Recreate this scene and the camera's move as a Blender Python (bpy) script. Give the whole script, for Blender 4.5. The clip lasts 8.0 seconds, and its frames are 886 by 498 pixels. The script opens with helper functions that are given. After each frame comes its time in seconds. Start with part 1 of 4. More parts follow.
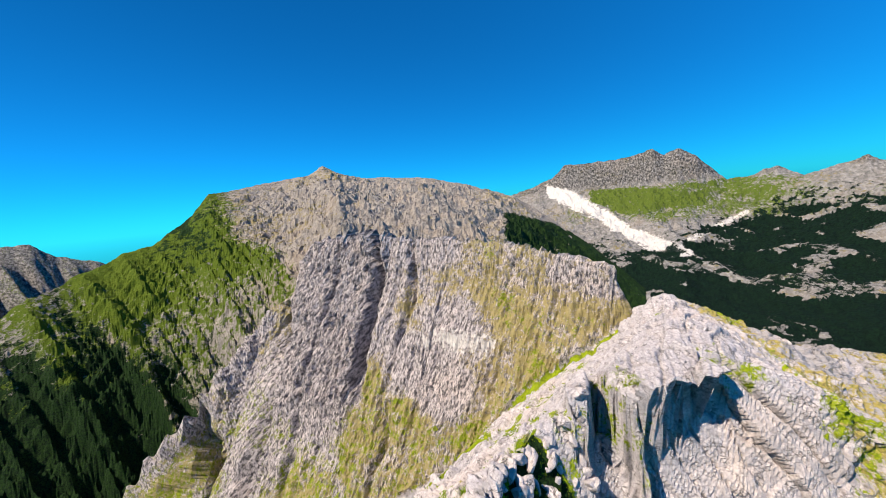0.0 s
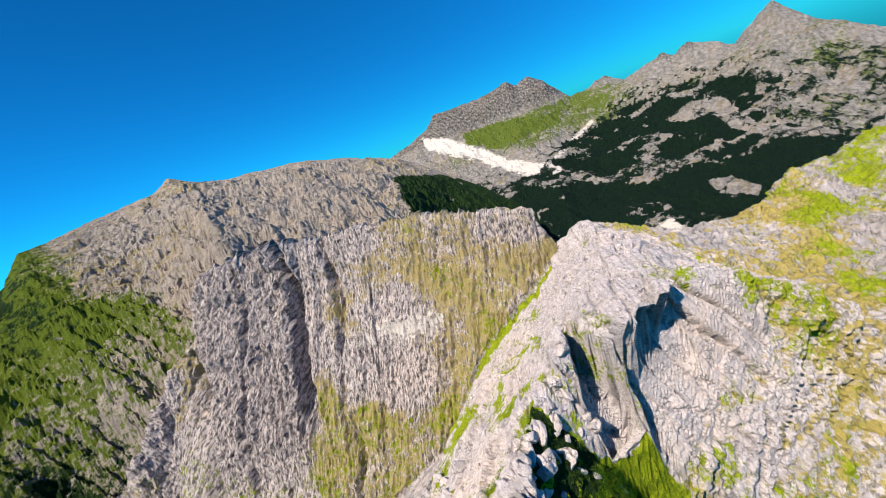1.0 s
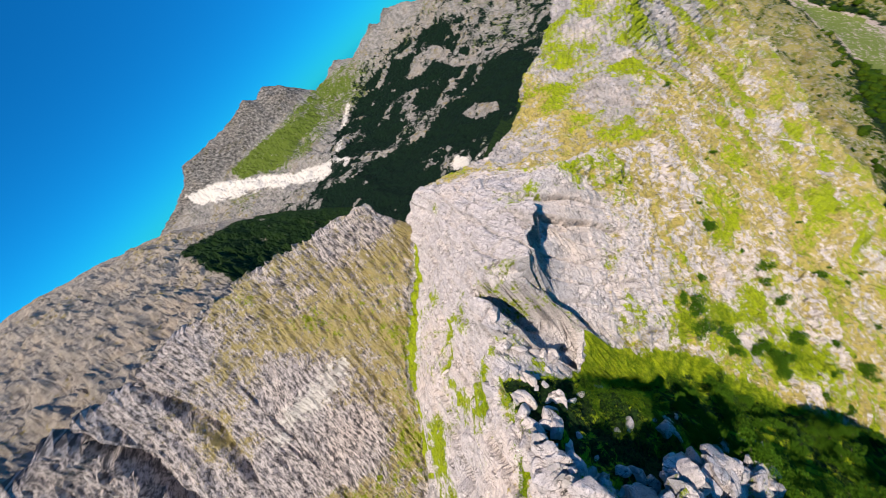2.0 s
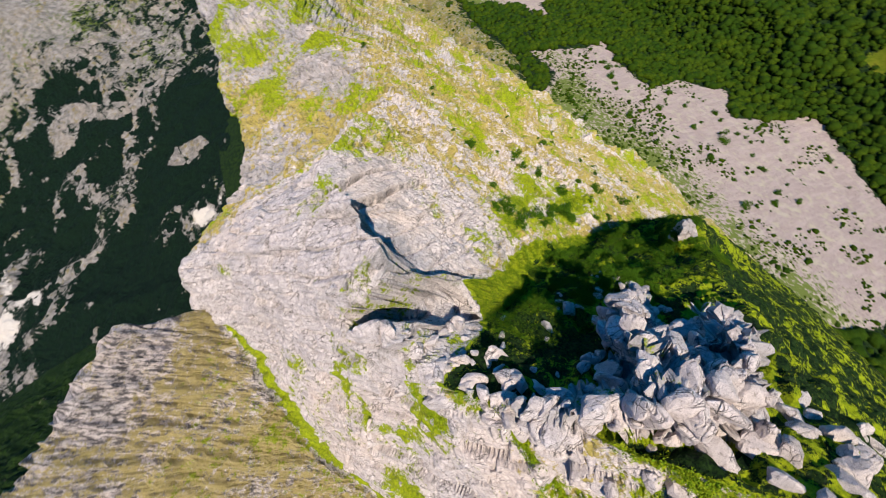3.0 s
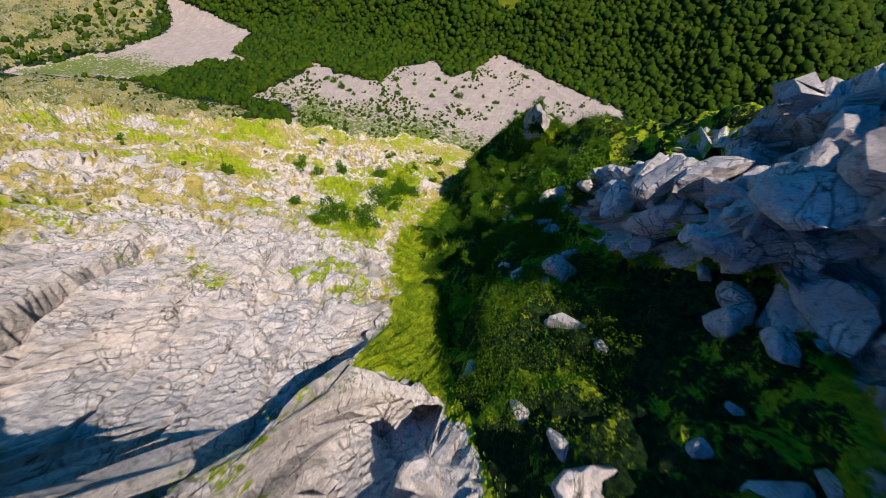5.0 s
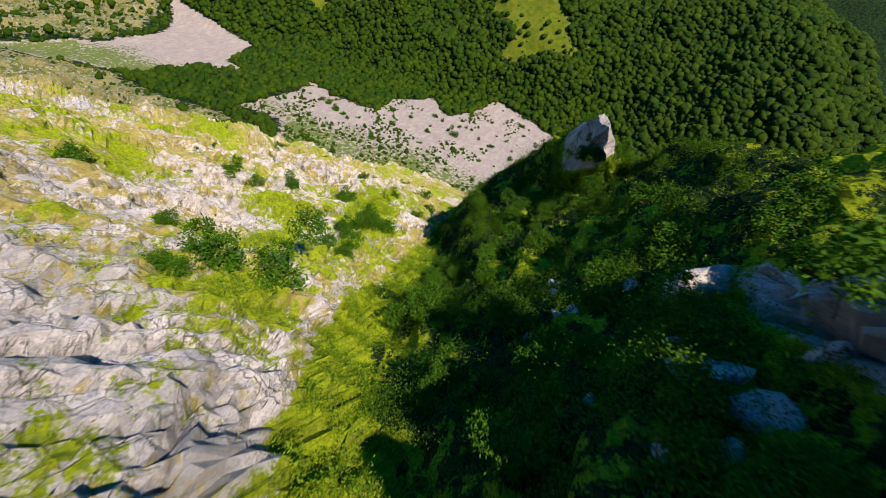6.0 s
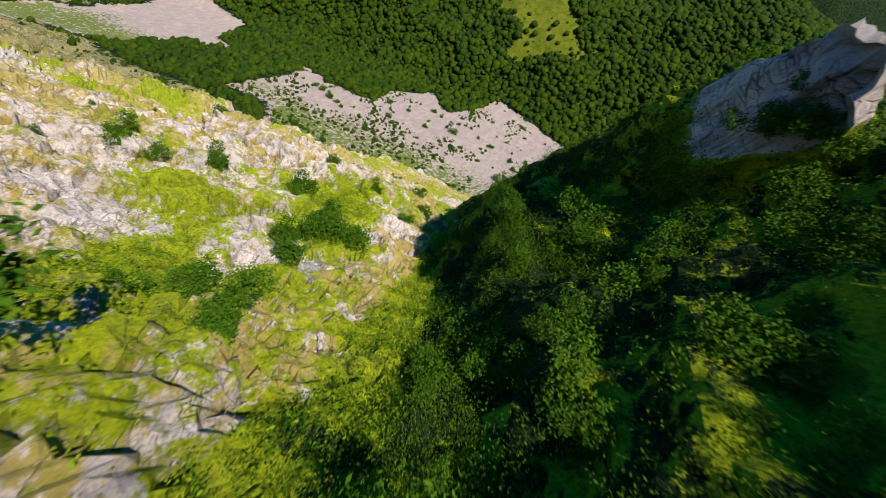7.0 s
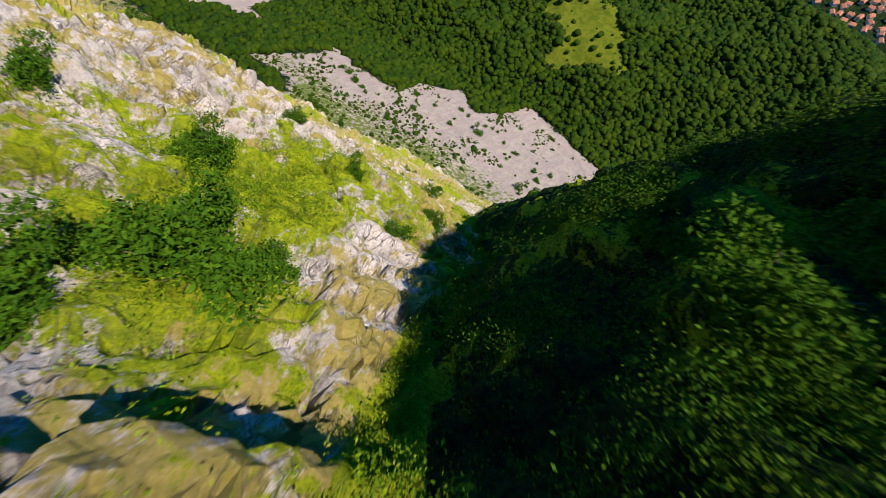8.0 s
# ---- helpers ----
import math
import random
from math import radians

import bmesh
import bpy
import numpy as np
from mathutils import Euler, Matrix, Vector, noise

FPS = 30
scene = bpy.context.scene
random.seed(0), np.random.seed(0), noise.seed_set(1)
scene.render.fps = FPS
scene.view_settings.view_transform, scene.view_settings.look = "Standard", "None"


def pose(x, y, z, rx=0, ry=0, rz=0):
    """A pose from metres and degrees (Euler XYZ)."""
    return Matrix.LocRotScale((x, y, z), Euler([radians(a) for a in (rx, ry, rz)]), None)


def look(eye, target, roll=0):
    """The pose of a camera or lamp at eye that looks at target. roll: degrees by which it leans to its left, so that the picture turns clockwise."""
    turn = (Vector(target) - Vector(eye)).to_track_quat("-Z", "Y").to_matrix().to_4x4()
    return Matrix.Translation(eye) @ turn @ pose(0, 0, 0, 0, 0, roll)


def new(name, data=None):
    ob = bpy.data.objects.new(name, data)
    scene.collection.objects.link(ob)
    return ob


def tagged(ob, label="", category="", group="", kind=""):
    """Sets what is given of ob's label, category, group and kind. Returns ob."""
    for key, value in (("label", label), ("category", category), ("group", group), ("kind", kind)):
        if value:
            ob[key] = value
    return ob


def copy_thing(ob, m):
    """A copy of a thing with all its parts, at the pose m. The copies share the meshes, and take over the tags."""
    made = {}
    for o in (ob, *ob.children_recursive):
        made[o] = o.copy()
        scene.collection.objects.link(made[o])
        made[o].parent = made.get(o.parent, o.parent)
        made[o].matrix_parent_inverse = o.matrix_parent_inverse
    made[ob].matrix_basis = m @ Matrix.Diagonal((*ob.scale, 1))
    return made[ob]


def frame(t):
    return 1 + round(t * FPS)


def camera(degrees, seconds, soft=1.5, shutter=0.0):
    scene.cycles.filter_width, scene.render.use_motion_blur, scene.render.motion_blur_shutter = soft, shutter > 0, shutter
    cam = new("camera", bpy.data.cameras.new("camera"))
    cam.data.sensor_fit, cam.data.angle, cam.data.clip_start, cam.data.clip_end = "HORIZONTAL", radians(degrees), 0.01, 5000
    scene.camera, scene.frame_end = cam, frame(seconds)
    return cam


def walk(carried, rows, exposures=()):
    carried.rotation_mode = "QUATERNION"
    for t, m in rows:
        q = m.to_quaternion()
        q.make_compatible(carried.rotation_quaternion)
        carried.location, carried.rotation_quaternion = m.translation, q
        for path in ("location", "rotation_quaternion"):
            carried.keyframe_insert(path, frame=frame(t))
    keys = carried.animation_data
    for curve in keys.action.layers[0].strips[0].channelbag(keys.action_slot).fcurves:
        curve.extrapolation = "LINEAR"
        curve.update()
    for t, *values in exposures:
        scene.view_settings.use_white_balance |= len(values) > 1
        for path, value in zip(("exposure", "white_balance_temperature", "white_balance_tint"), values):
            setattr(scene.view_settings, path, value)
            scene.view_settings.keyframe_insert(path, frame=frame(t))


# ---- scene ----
cam = camera(102.4, 8.0, soft=0.5, shutter=0.15)
PATH = [
    (0.0, 0.00, -0.00, 500.00, 82.70, 5.90, -0.00),
    (0.5, -2.49, 4.32, 502.63, 78.52, 10.71, -7.66),
    (1.0, -4.23, 8.60, 504.68, 72.66, 19.74, -19.41),
    (1.2, -4.55, 10.46, 505.38, 70.01, 24.04, -25.70),
    (2.3, -2.54, 21.96, 506.08, 38.84, 37.91, -79.93),
    (2.5, -1.46, 23.82, 505.66, 31.67, 35.86, -91.76),
    (3.0, 1.65, 28.33, 503.36, 16.93, 30.68, -118.59),
    (3.5, 4.85, 32.25, 499.27, 6.19, 28.43, -140.58),
    (4.0, 8.30, 35.52, 493.35, 1.24, 23.70, -159.91),
    (4.5, 12.07, 37.26, 485.56, 2.63, 18.05, -164.05),
    (4.7, 13.61, 37.58, 482.02, 3.29, 15.47, -163.48),
    (5.8, 22.81, 32.91, 454.00, 11.47, 8.41, -156.22),
    (6.0, 24.26, 32.02, 449.94, 12.16, 7.98, -155.36),
    (6.5, 27.93, 29.47, 439.48, 12.48, 6.88, -153.61),
    (7.0, 31.38, 26.69, 429.00, 12.46, 5.75, -152.41),
    (7.5, 34.74, 23.74, 418.19, 12.81, 4.80, -149.71),
    (8.0, 37.95, 20.88, 407.51, 13.48, 5.34, -144.69),
]
walk(cam, [(t, pose(x, y, z, rx, ry, rz)) for t, x, y, z, rx, ry, rz in PATH],
     exposures=[(0.0, 0.25), (1.2, 0.17), (2.4, 0.07), (4.7, 0.09), (5.8, 0.20), (8.0, 0.14)])

# ---- daylight ----
SUN_AZ, SUN_EL = -120.0, 52.0   # where the sun stands: degrees from +y towards +x, and above the horizon
world = bpy.data.worlds.new("sky")
scene.world = world
world.use_nodes = True
wt = world.node_tree
sky = wt.nodes.new("ShaderNodeTexSky")
sky.sky_type, sky.sun_disc = "NISHITA", False
sky.sun_elevation, sky.sun_rotation = radians(SUN_EL), radians(-SUN_AZ)
sky.altitude, sky.air_density, sky.dust_density, sky.ozone_density = 1500, 1.0, 0.0, 5.0
tint = wt.nodes.new("ShaderNodeMix")
tint.data_type, tint.blend_type = "RGBA", "MULTIPLY"
tint.inputs[0].default_value, tint.inputs[7].default_value = 1.0, (0.03, 0.75, 1.24, 1.0)
wt.links.new(sky.outputs[0], tint.inputs[6])
wt.links.new(tint.outputs[2], wt.nodes["Background"].inputs[0])
wt.nodes["Background"].inputs[1].default_value = 0.10
sun = new("sun", bpy.data.lights.new("sun", "SUN"))
sun.data.energy, sun.data.angle, sun.data.color = 6.8, radians(0.5), (1.0, 0.89, 0.74)
az, el = radians(SUN_AZ), radians(SUN_EL)
sun.matrix_world = look((0, 0, 800), (-math.sin(az) * math.cos(el) * 100, -math.cos(az) * math.cos(el) * 100, 800 - 100 * math.sin(el)))


# ---- fields of noise over arrays of places ----
def lattice(i, j, k, seed):
    h = (i * 374761393 + j * 668265263 + k * 2147483647 + seed * 974634777) & 0x7FFFFFFF
    h = ((h ^ (h >> 13)) * 1274126177) & 0x7FFFFFFF
    h = ((h ^ (h >> 16)) * 668265263) & 0x7FFFFFFF
    return (h & 0xFFFFF) / 524287.5 - 1.0


def smooth_noise(p, seed=0):
    """Value noise from -1 to 1 at the rows of p."""
    q = np.floor(p).astype(np.int64)
    f = p - q
    u = f * f * f * (f * (f * 6 - 15) + 10)
    out = np.zeros(len(p))
    for a in (0, 1):
        wa = u[:, 0] if a else 1 - u[:, 0]
        for b in (0, 1):
            wb = wa * (u[:, 1] if b else 1 - u[:, 1])
            for c in (0, 1):
                wc = wb * (u[:, 2] if c else 1 - u[:, 2])
                out += wc * lattice(q[:, 0] + a, q[:, 1] + b, q[:, 2] + c, seed)
    return out


def fbm(p, octaves=4, seed=0, gain=0.5, ridged=False):
    out, amp, total = np.zeros(len(p)), 1.0, 0.0
    for o in range(octaves):
        n = smooth_noise(p * 2.03 ** o + 17.3 * o, seed + o)
        out += amp * ((1 - 2 * np.abs(n)) if ridged else n)
        total += amp
        amp *= gain
    return out / total


def blocks(p, seed=0):
    """Cells of broken rock: each place's height in its block, and how near the joint it lies."""
    q = np.floor(p).astype(np.int64)
    d1, d2, h1 = np.full(len(p), 9.0), np.full(len(p), 9.0), np.zeros(len(p))
    for a in (-1, 0, 1):
        for b in (-1, 0, 1):
            for c in (-1, 0, 1):
                i, j, k = q[:, 0] + a, q[:, 1] + b, q[:, 2] + c
                dx = i + 0.5 + 0.42 * lattice(i, j, k, seed) - p[:, 0]
                dy = j + 0.5 + 0.42 * lattice(i, j, k, seed + 1) - p[:, 1]
                dz = k + 0.5 + 0.42 * lattice(i, j, k, seed + 2) - p[:, 2]
                d = dx * dx + dy * dy + dz * dz
                h = lattice(i, j, k, seed + 3) + 0.8 * dx * lattice(i, j, k, seed + 4) + 0.8 * dy * lattice(i, j, k, seed + 5)
                near = d < d1
                d2 = np.where(near, d1, np.minimum(d2, d))
                h1 = np.where(near, h, h1)
                d1 = np.where(near, d, d1)
    return h1, np.sqrt(d2) - np.sqrt(d1)


def beds(p, across, along, thick, long, seed):
    """Beds of rock broken by cross joints: the height of each block, and the distance to its joints in metres."""
    warp = 0.5 * fbm(p / (5 * thick), 3, seed)
    u = p @ np.array(across) / thick + warp
    iu = np.floor(u).astype(np.int64)
    v = p @ np.array(along) / long + 0.45 * fbm(p / (2.5 * long), 3, seed + 1) + 0.5 * lattice(iu, 0 * iu, 0 * iu, seed)
    iv = np.floor(v).astype(np.int64)
    h = lattice(iu, iv, 0 * iu, seed + 2)
    h = h + 0.9 * (u - iu - 0.5) * lattice(iu, iv, 1 + 0 * iu, seed + 2) + 0.7 * (v - iv - 0.5) * lattice(iu, iv, 2 + 0 * iu, seed + 2)
    return h, np.minimum(np.minimum(u - iu, iu + 1 - u) * thick, np.minimum(v - iv, iv + 1 - v) * long)


def smin(a, b, k):
    h = np.clip(0.5 + 0.5 * (b - a) / k, 0, 1)
    return b * (1 - h) + a * h - k * h * (1 - h)


def smax(a, b, k):
    return -smin(-a, -b, k)


def step(a, b, x):
    t = np.clip((x - a) / (b - a), 0, 1)
    return t * t * (3 - 2 * t)


def inside(x, y, poly):
    """Signed distance to a closed outline in plan: positive within."""
    d, odd = np.full(x.shape, 1e9), np.zeros(x.shape, bool)
    for (ax, ay), (bx, by) in zip(poly, poly[1:] + poly[:1]):
        ex, ey = bx - ax, by - ay
        t = np.clip(((x - ax) * ex + (y - ay) * ey) / (ex * ex + ey * ey), 0, 1)
        d = np.minimum(d, np.hypot(x - ax - t * ex, y - ay - t * ey))
        cross = ((ay > y) != (by > y)) & (x < ex * (y - ay) / (by - ay + 1e-9) + ax)
        odd ^= cross
    return np.where(odd, d, -d)


def steps_from(lo, fine_lo, fine_hi, hi, s, grow):
    """Grid lines: spaced s between fine_lo and fine_hi, ever wider outside."""
    mid = list(np.arange(fine_lo, fine_hi + s / 2, s))
    out, w, v = [], s, fine_lo
    while v > lo:
        w *= grow
        v -= w
        out.insert(0, v)
    w, v = s, mid[-1]
    while v < hi:
        w *= grow
        v += w
        mid.append(v)
    return np.array(out + mid)


def sheet(name, X, Y, Z, material, masks, label, category):
    """A surface over a grid of places, as one mesh with its masks as attributes."""
    n, m = X.shape
    co = np.stack([X, Y, Z], -1).reshape(-1, 3)
    i = np.arange(n * m).reshape(n, m)
    f = np.stack([i[:-1, :-1], i[:-1, 1:], i[1:, 1:], i[1:, :-1]], -1).reshape(-1, 4)
    me = bpy.data.meshes.new(name)
    me.vertices.add(len(co))
    me.vertices.foreach_set("co", co.ravel())
    me.loops.add(f.size)
    me.loops.foreach_set("vertex_index", f.ravel())
    me.polygons.add(len(f))
    me.polygons.foreach_set("loop_start", np.arange(0, f.size, 4))
    me.polygons.foreach_set("use_smooth", np.ones(len(f), bool))
    me.update(calc_edges=True)
    for key, v in masks.items():
        me.attributes.new(key, "FLOAT", "POINT").data.foreach_set("value", v.ravel().astype(np.float32))
    me.materials.append(material)
    return tagged(new(name, me), label, category, kind="structure")


def grid_normals(X, Y, Z):
    P = np.stack([X, Y, Z], -1)
    a = np.gradient(P, axis=1)
    b = np.gradient(P, axis=0)
    n = np.cross(a, b)
    n /= np.linalg.norm(n, axis=-1, keepdims=True) + 1e-9
    return np.where(n[..., 2:] < 0, -n, n)


# ---- materials ----
class Nodes:
    """Short names for the nodes of one material."""
    def __init__(self, name):
        self.mat = bpy.data.materials.new(name)
        self.mat.use_nodes = True
        self.t = self.mat.node_tree
        self.bsdf = self.t.nodes["Principled BSDF"]
        self.bsdf.inputs["Specular IOR Level"].default_value = 0.08
        self.pos = self.t.nodes.new("ShaderNodeNewGeometry").outputs["Position"]

    def put(self, socket, v):
        if isinstance(v, (int, float, tuple)):
            socket.default_value = v
        else:
            self.t.links.new(v, socket)

    def noise(self, scale, detail=6, rough=0.6, stretch=None, lac=2.1):
        p = self.pos
        if stretch:
            mp = self.t.nodes.new("ShaderNodeMapping")
            mp.inputs["Scale"].default_value = stretch
            self.t.links.new(p, mp.inputs[0])
            p = mp.outputs[0]
        n = self.t.nodes.new("ShaderNodeTexNoise")
        n.inputs["Scale"].default_value, n.inputs["Detail"].default_value = scale, detail
        n.inputs["Roughness"].default_value, n.inputs["Lacunarity"].default_value = rough, lac
        self.t.links.new(p, n.inputs["Vector"])
        return n.outputs[0]

    def attr(self, name):
        n = self.t.nodes.new("ShaderNodeAttribute")
        n.attribute_name = name
        return n.outputs["Fac"]

    def math(self, op, a, b=0.0):
        n = self.t.nodes.new("ShaderNodeMath")
        n.operation = op
        self.put(n.inputs[0], a)
        self.put(n.inputs[1], b)
        return n.outputs[0]

    def ramp(self, v, lo, hi, to_lo=0.0, to_hi=1.0):
        n = self.t.nodes.new("ShaderNodeMapRange")
        n.interpolation_type = "SMOOTHSTEP"
        self.put(n.inputs[0], v)
        for k, w in zip((1, 2, 3, 4), (lo, hi, to_lo, to_hi)):
            n.inputs[k].default_value = w
        return n.outputs[0]

    def mix(self, f, a, b):
        n = self.t.nodes.new("ShaderNodeMix")
        n.data_type = "RGBA"
        self.put(n.inputs[0], f)
        self.put(n.inputs[6], a if not isinstance(a, tuple) else (*a, 1.0))
        self.put(n.inputs[7], b if not isinstance(b, tuple) else (*b, 1.0))
        return n.outputs[2]

    def finish(self, colour, rough=0.9, bump=None, depth=0.3):
        self.put(self.bsdf.inputs["Base Color"], colour if not isinstance(colour, tuple) else (*colour, 1.0))
        self.put(self.bsdf.inputs["Roughness"], rough)
        if bump is not None:
            b = self.t.nodes.new("ShaderNodeBump")
            b.inputs["Strength"].default_value, b.inputs["Distance"].default_value = 1.0, depth
            self.t.links.new(bump, b.inputs["Height"])
            self.t.links.new(b.outputs[0], self.bsdf.inputs["Normal"])
        return self.mat


def patch(n, mask, grain, soft=0.06):
    """A mask from 0 to 1 broken up by a grain: crisp patches that cover that share."""
    return n.ramp(n.math("SUBTRACT", mask, n.math("ADD", n.math("MULTIPLY", n.math("SUBTRACT", grain, 0.5), 1.9), 0.5)), -soft, soft)


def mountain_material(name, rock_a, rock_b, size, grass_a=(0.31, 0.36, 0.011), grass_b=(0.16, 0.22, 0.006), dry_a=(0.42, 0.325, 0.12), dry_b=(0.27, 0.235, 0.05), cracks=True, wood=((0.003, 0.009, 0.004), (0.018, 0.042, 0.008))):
    n = Nodes(name)
    big = n.noise(0.05 / size, 5, 0.6)
    mid = n.noise(0.45 / size, 6, 0.65)
    fine = n.noise(2.4 / size, 7, 0.8)
    rock = n.mix(n.ramp(mid, 0.32, 0.68), rock_a, rock_b)
    speck = n.noise(9.0 / size, 6, 0.9)
    rock = n.mix(n.math("MULTIPLY", n.ramp(fine, 0.52, 0.64), 0.75), rock, tuple(c * 0.33 for c in rock_a))
    rock = n.mix(n.math("MULTIPLY", n.ramp(speck, 0.5, 0.64), 0.75), rock, tuple(c * 0.3 for c in rock_a))
    rock = n.mix(n.math("MULTIPLY", n.ramp(speck, 0.46, 0.3), 0.5), rock, tuple(min(1.0, c * 1.25) for c in rock_b))
    rock = n.mix(n.math("MULTIPLY", n.ramp(big, 0.48, 0.66), 0.28), rock, (rock_b[0], rock_b[1] * 0.86, rock_b[2] * 0.70))
    # grey weathered rock, in broad patches
    worn = patch(n, n.attr("worn"), n.noise(0.16 / size, 6, 0.65), 0.25)
    rock = n.mix(n.math("MULTIPLY", worn, 0.75), rock, n.mix(n.ramp(fine, 0.35, 0.65), (0.21, 0.2, 0.205), (0.34, 0.325, 0.33)))
    # streaks that run down the cliff
    run = n.t.nodes.new("ShaderNodeCombineXYZ")
    n.put(run.inputs[0], n.math("MULTIPLY", n.attr("along"), 1.5 / size))
    xyz = n.t.nodes.new("ShaderNodeSeparateXYZ")
    n.put(xyz.inputs[0], n.pos)
    n.put(run.inputs[1], n.math("MULTIPLY", xyz.outputs[2], 0.55 / size))
    st = n.t.nodes.new("ShaderNodeTexNoise")
    n.put(st.inputs["Vector"], run.outputs[0])
    st.inputs["Scale"].default_value, st.inputs["Detail"].default_value, st.inputs["Roughness"].default_value = 1.0, 7, 0.75
    streak, cliff = st.outputs[0], n.attr("cliff")
    rock = n.mix(n.math("MULTIPLY", cliff, 0.5), rock, (rock_a[0] * 0.9, rock_a[1] * 0.82, rock_a[2] * 0.74))
    grit = n.noise(1.1 / size, 6, 0.85)
    rock = n.mix(n.math("MULTIPLY", cliff, n.ramp(grit, 0.5, 0.62)), rock, tuple(c * 0.3 for c in rock_a))
    # dark streaks also carry the shade of the cliff's flutes as colour
    rock = n.mix(n.math("MULTIPLY", n.ramp(cliff, 0.1, 0.5), n.ramp(streak, 0.47, 0.56)), rock, tuple(c * 0.24 for c in rock_a))
    rock = n.mix(n.math("MULTIPLY", n.math("MULTIPLY", cliff, n.ramp(streak, 0.47, 0.38)), 0.55), rock, (0.60, 0.54, 0.49))
    grass = n.mix(n.ramp(fine, 0.40, 0.60), grass_a, grass_b)
    grass = n.mix(n.math("MULTIPLY", n.ramp(speck, 0.5, 0.62), 0.7), grass, tuple(c * 0.35 for c in grass_b))
    grass = n.mix(n.math("MULTIPLY", cliff, 0.9), grass, n.mix(n.ramp(grit, 0.38, 0.6), (0.16, 0.175, 0.03), (0.07, 0.085, 0.013)))
    dry = n.mix(n.ramp(fine, 0.3, 0.7), dry_a, dry_b)
    grain = n.noise(0.5 / size, 8, 0.78)
    grain2 = n.noise(0.33 / size, 8, 0.78, (1.1, 0.9, 1.3))
    mottled = n.mix(cliff, grain2, n.math("ADD", n.math("MULTIPLY", streak, 0.25), n.math("MULTIPLY", n.noise(1.0 / size, 8, 0.85), 0.75)))
    dry = n.mix(n.math("MULTIPLY", cliff, 0.85), dry, n.mix(n.ramp(grit, 0.35, 0.6), (0.31, 0.25, 0.18), (0.16, 0.13, 0.08)))
    dry_part, green_part = patch(n, n.attr("dry"), mottled), patch(n, n.attr("grass"), grain)
    c = n.mix(green_part, n.mix(dry_part, rock, dry), grass)
    open_rock = n.math("SUBTRACT", 1.0, n.math("MAXIMUM", green_part, n.math("MULTIPLY", dry_part, 0.8)))
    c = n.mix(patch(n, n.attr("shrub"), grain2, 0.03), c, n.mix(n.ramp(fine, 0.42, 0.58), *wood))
    c = n.mix(patch(n, n.attr("pale"), grain, 0.1), c, n.mix(mid, (0.46, 0.42, 0.39), (0.62, 0.58, 0.54)))
    relief = n.math("ADD", n.math("MULTIPLY", mid, 0.4), n.math("MULTIPLY", fine, 0.5))
    relief = n.math("ADD", relief, n.math("MULTIPLY", speck, 0.16))
    relief = n.math("ADD", relief, n.math("MULTIPLY", n.math("MULTIPLY", cliff, n.math("ADD", streak, grit)), -1.3))
    if cracks:
        wn = n.t.nodes.new("ShaderNodeTexNoise")
        wn.inputs["Scale"].default_value, wn.inputs["Detail"].default_value = 0.25, 5
        n.put(wn.inputs["Vector"], n.pos)
        for sc, stretch, turn, width, lo in ((0.2, (1.0, 0.35, 2.4), (0.5, 0.75, 0.3), 0.012, 0.46), (0.7, (1.0, 0.3, 2.4), (0.5, 0.8, 0.3), 0.02, 0.5), (1.8, (1.0, 0.35, 2.2), (0.4, 0.85, 0.4), 0.035, 0.52)):
            bent = n.t.nodes.new("ShaderNodeVectorMath")
            bent.operation = "MULTIPLY_ADD"
            n.put(bent.inputs[0], wn.outputs[1])
            bent.inputs[1].default_value = (0.35 / sc, 0.35 / sc, 0.35 / sc)
            n.put(bent.inputs[2], n.pos)
            mp = n.t.nodes.new("ShaderNodeMapping")
            mp.inputs["Rotation"].default_value, mp.inputs["Scale"].default_value = turn, stretch
            n.put(mp.inputs[0], bent.outputs[0])
            v = n.t.nodes.new("ShaderNodeTexVoronoi")
            v.feature = "DISTANCE_TO_EDGE"
            v.inputs["Scale"].default_value = sc
            n.put(v.inputs["Vector"], mp.outputs[0])
            thin = n.ramp(v.outputs["Distance"], 0.0, width, 1.0, 0.0)
            thin = n.math("MULTIPLY", thin, n.math("MULTIPLY", n.math("MULTIPLY", n.ramp(mid, lo, lo + 0.1), open_rock), n.math("SUBTRACT", 1.0, cliff)))
            c = n.mix(n.math("MULTIPLY", thin, 0.7), c, (0.07, 0.064, 0.06))
            relief = n.math("SUBTRACT", relief, n.math("MULTIPLY", thin, 0.5))
        crack = n.math("MULTIPLY", n.attr("joint"), n.ramp(grit, 0.42, 0.58))
        c = n.mix(n.math("MULTIPLY", crack, 0.5), c, (0.05, 0.048, 0.04))
        # joints: thin dark seams between broken beds
        for sc, stretch, deep in ((0.45, (1.5, 0.55, 2.4), 0.3),):
            warp = n.t.nodes.new("ShaderNodeVectorMath")
            warp.operation = "MULTIPLY_ADD"
            wn = n.t.nodes.new("ShaderNodeTexNoise")
            wn.inputs["Scale"].default_value, wn.inputs["Detail"].default_value = 0.35, 3
            n.put(wn.inputs["Vector"], n.pos)
            n.put(warp.inputs[0], wn.outputs[1])
            warp.inputs[1].default_value = (1.1, 1.1, 0.7)
            n.put(warp.inputs[2], n.pos)
            mp = n.t.nodes.new("ShaderNodeMapping")
            mp.inputs["Scale"].default_value = stretch
            mp.inputs["Rotation"].default_value = (0.25, -0.18, 0.3)
            n.put(mp.inputs[0], warp.outputs[0])
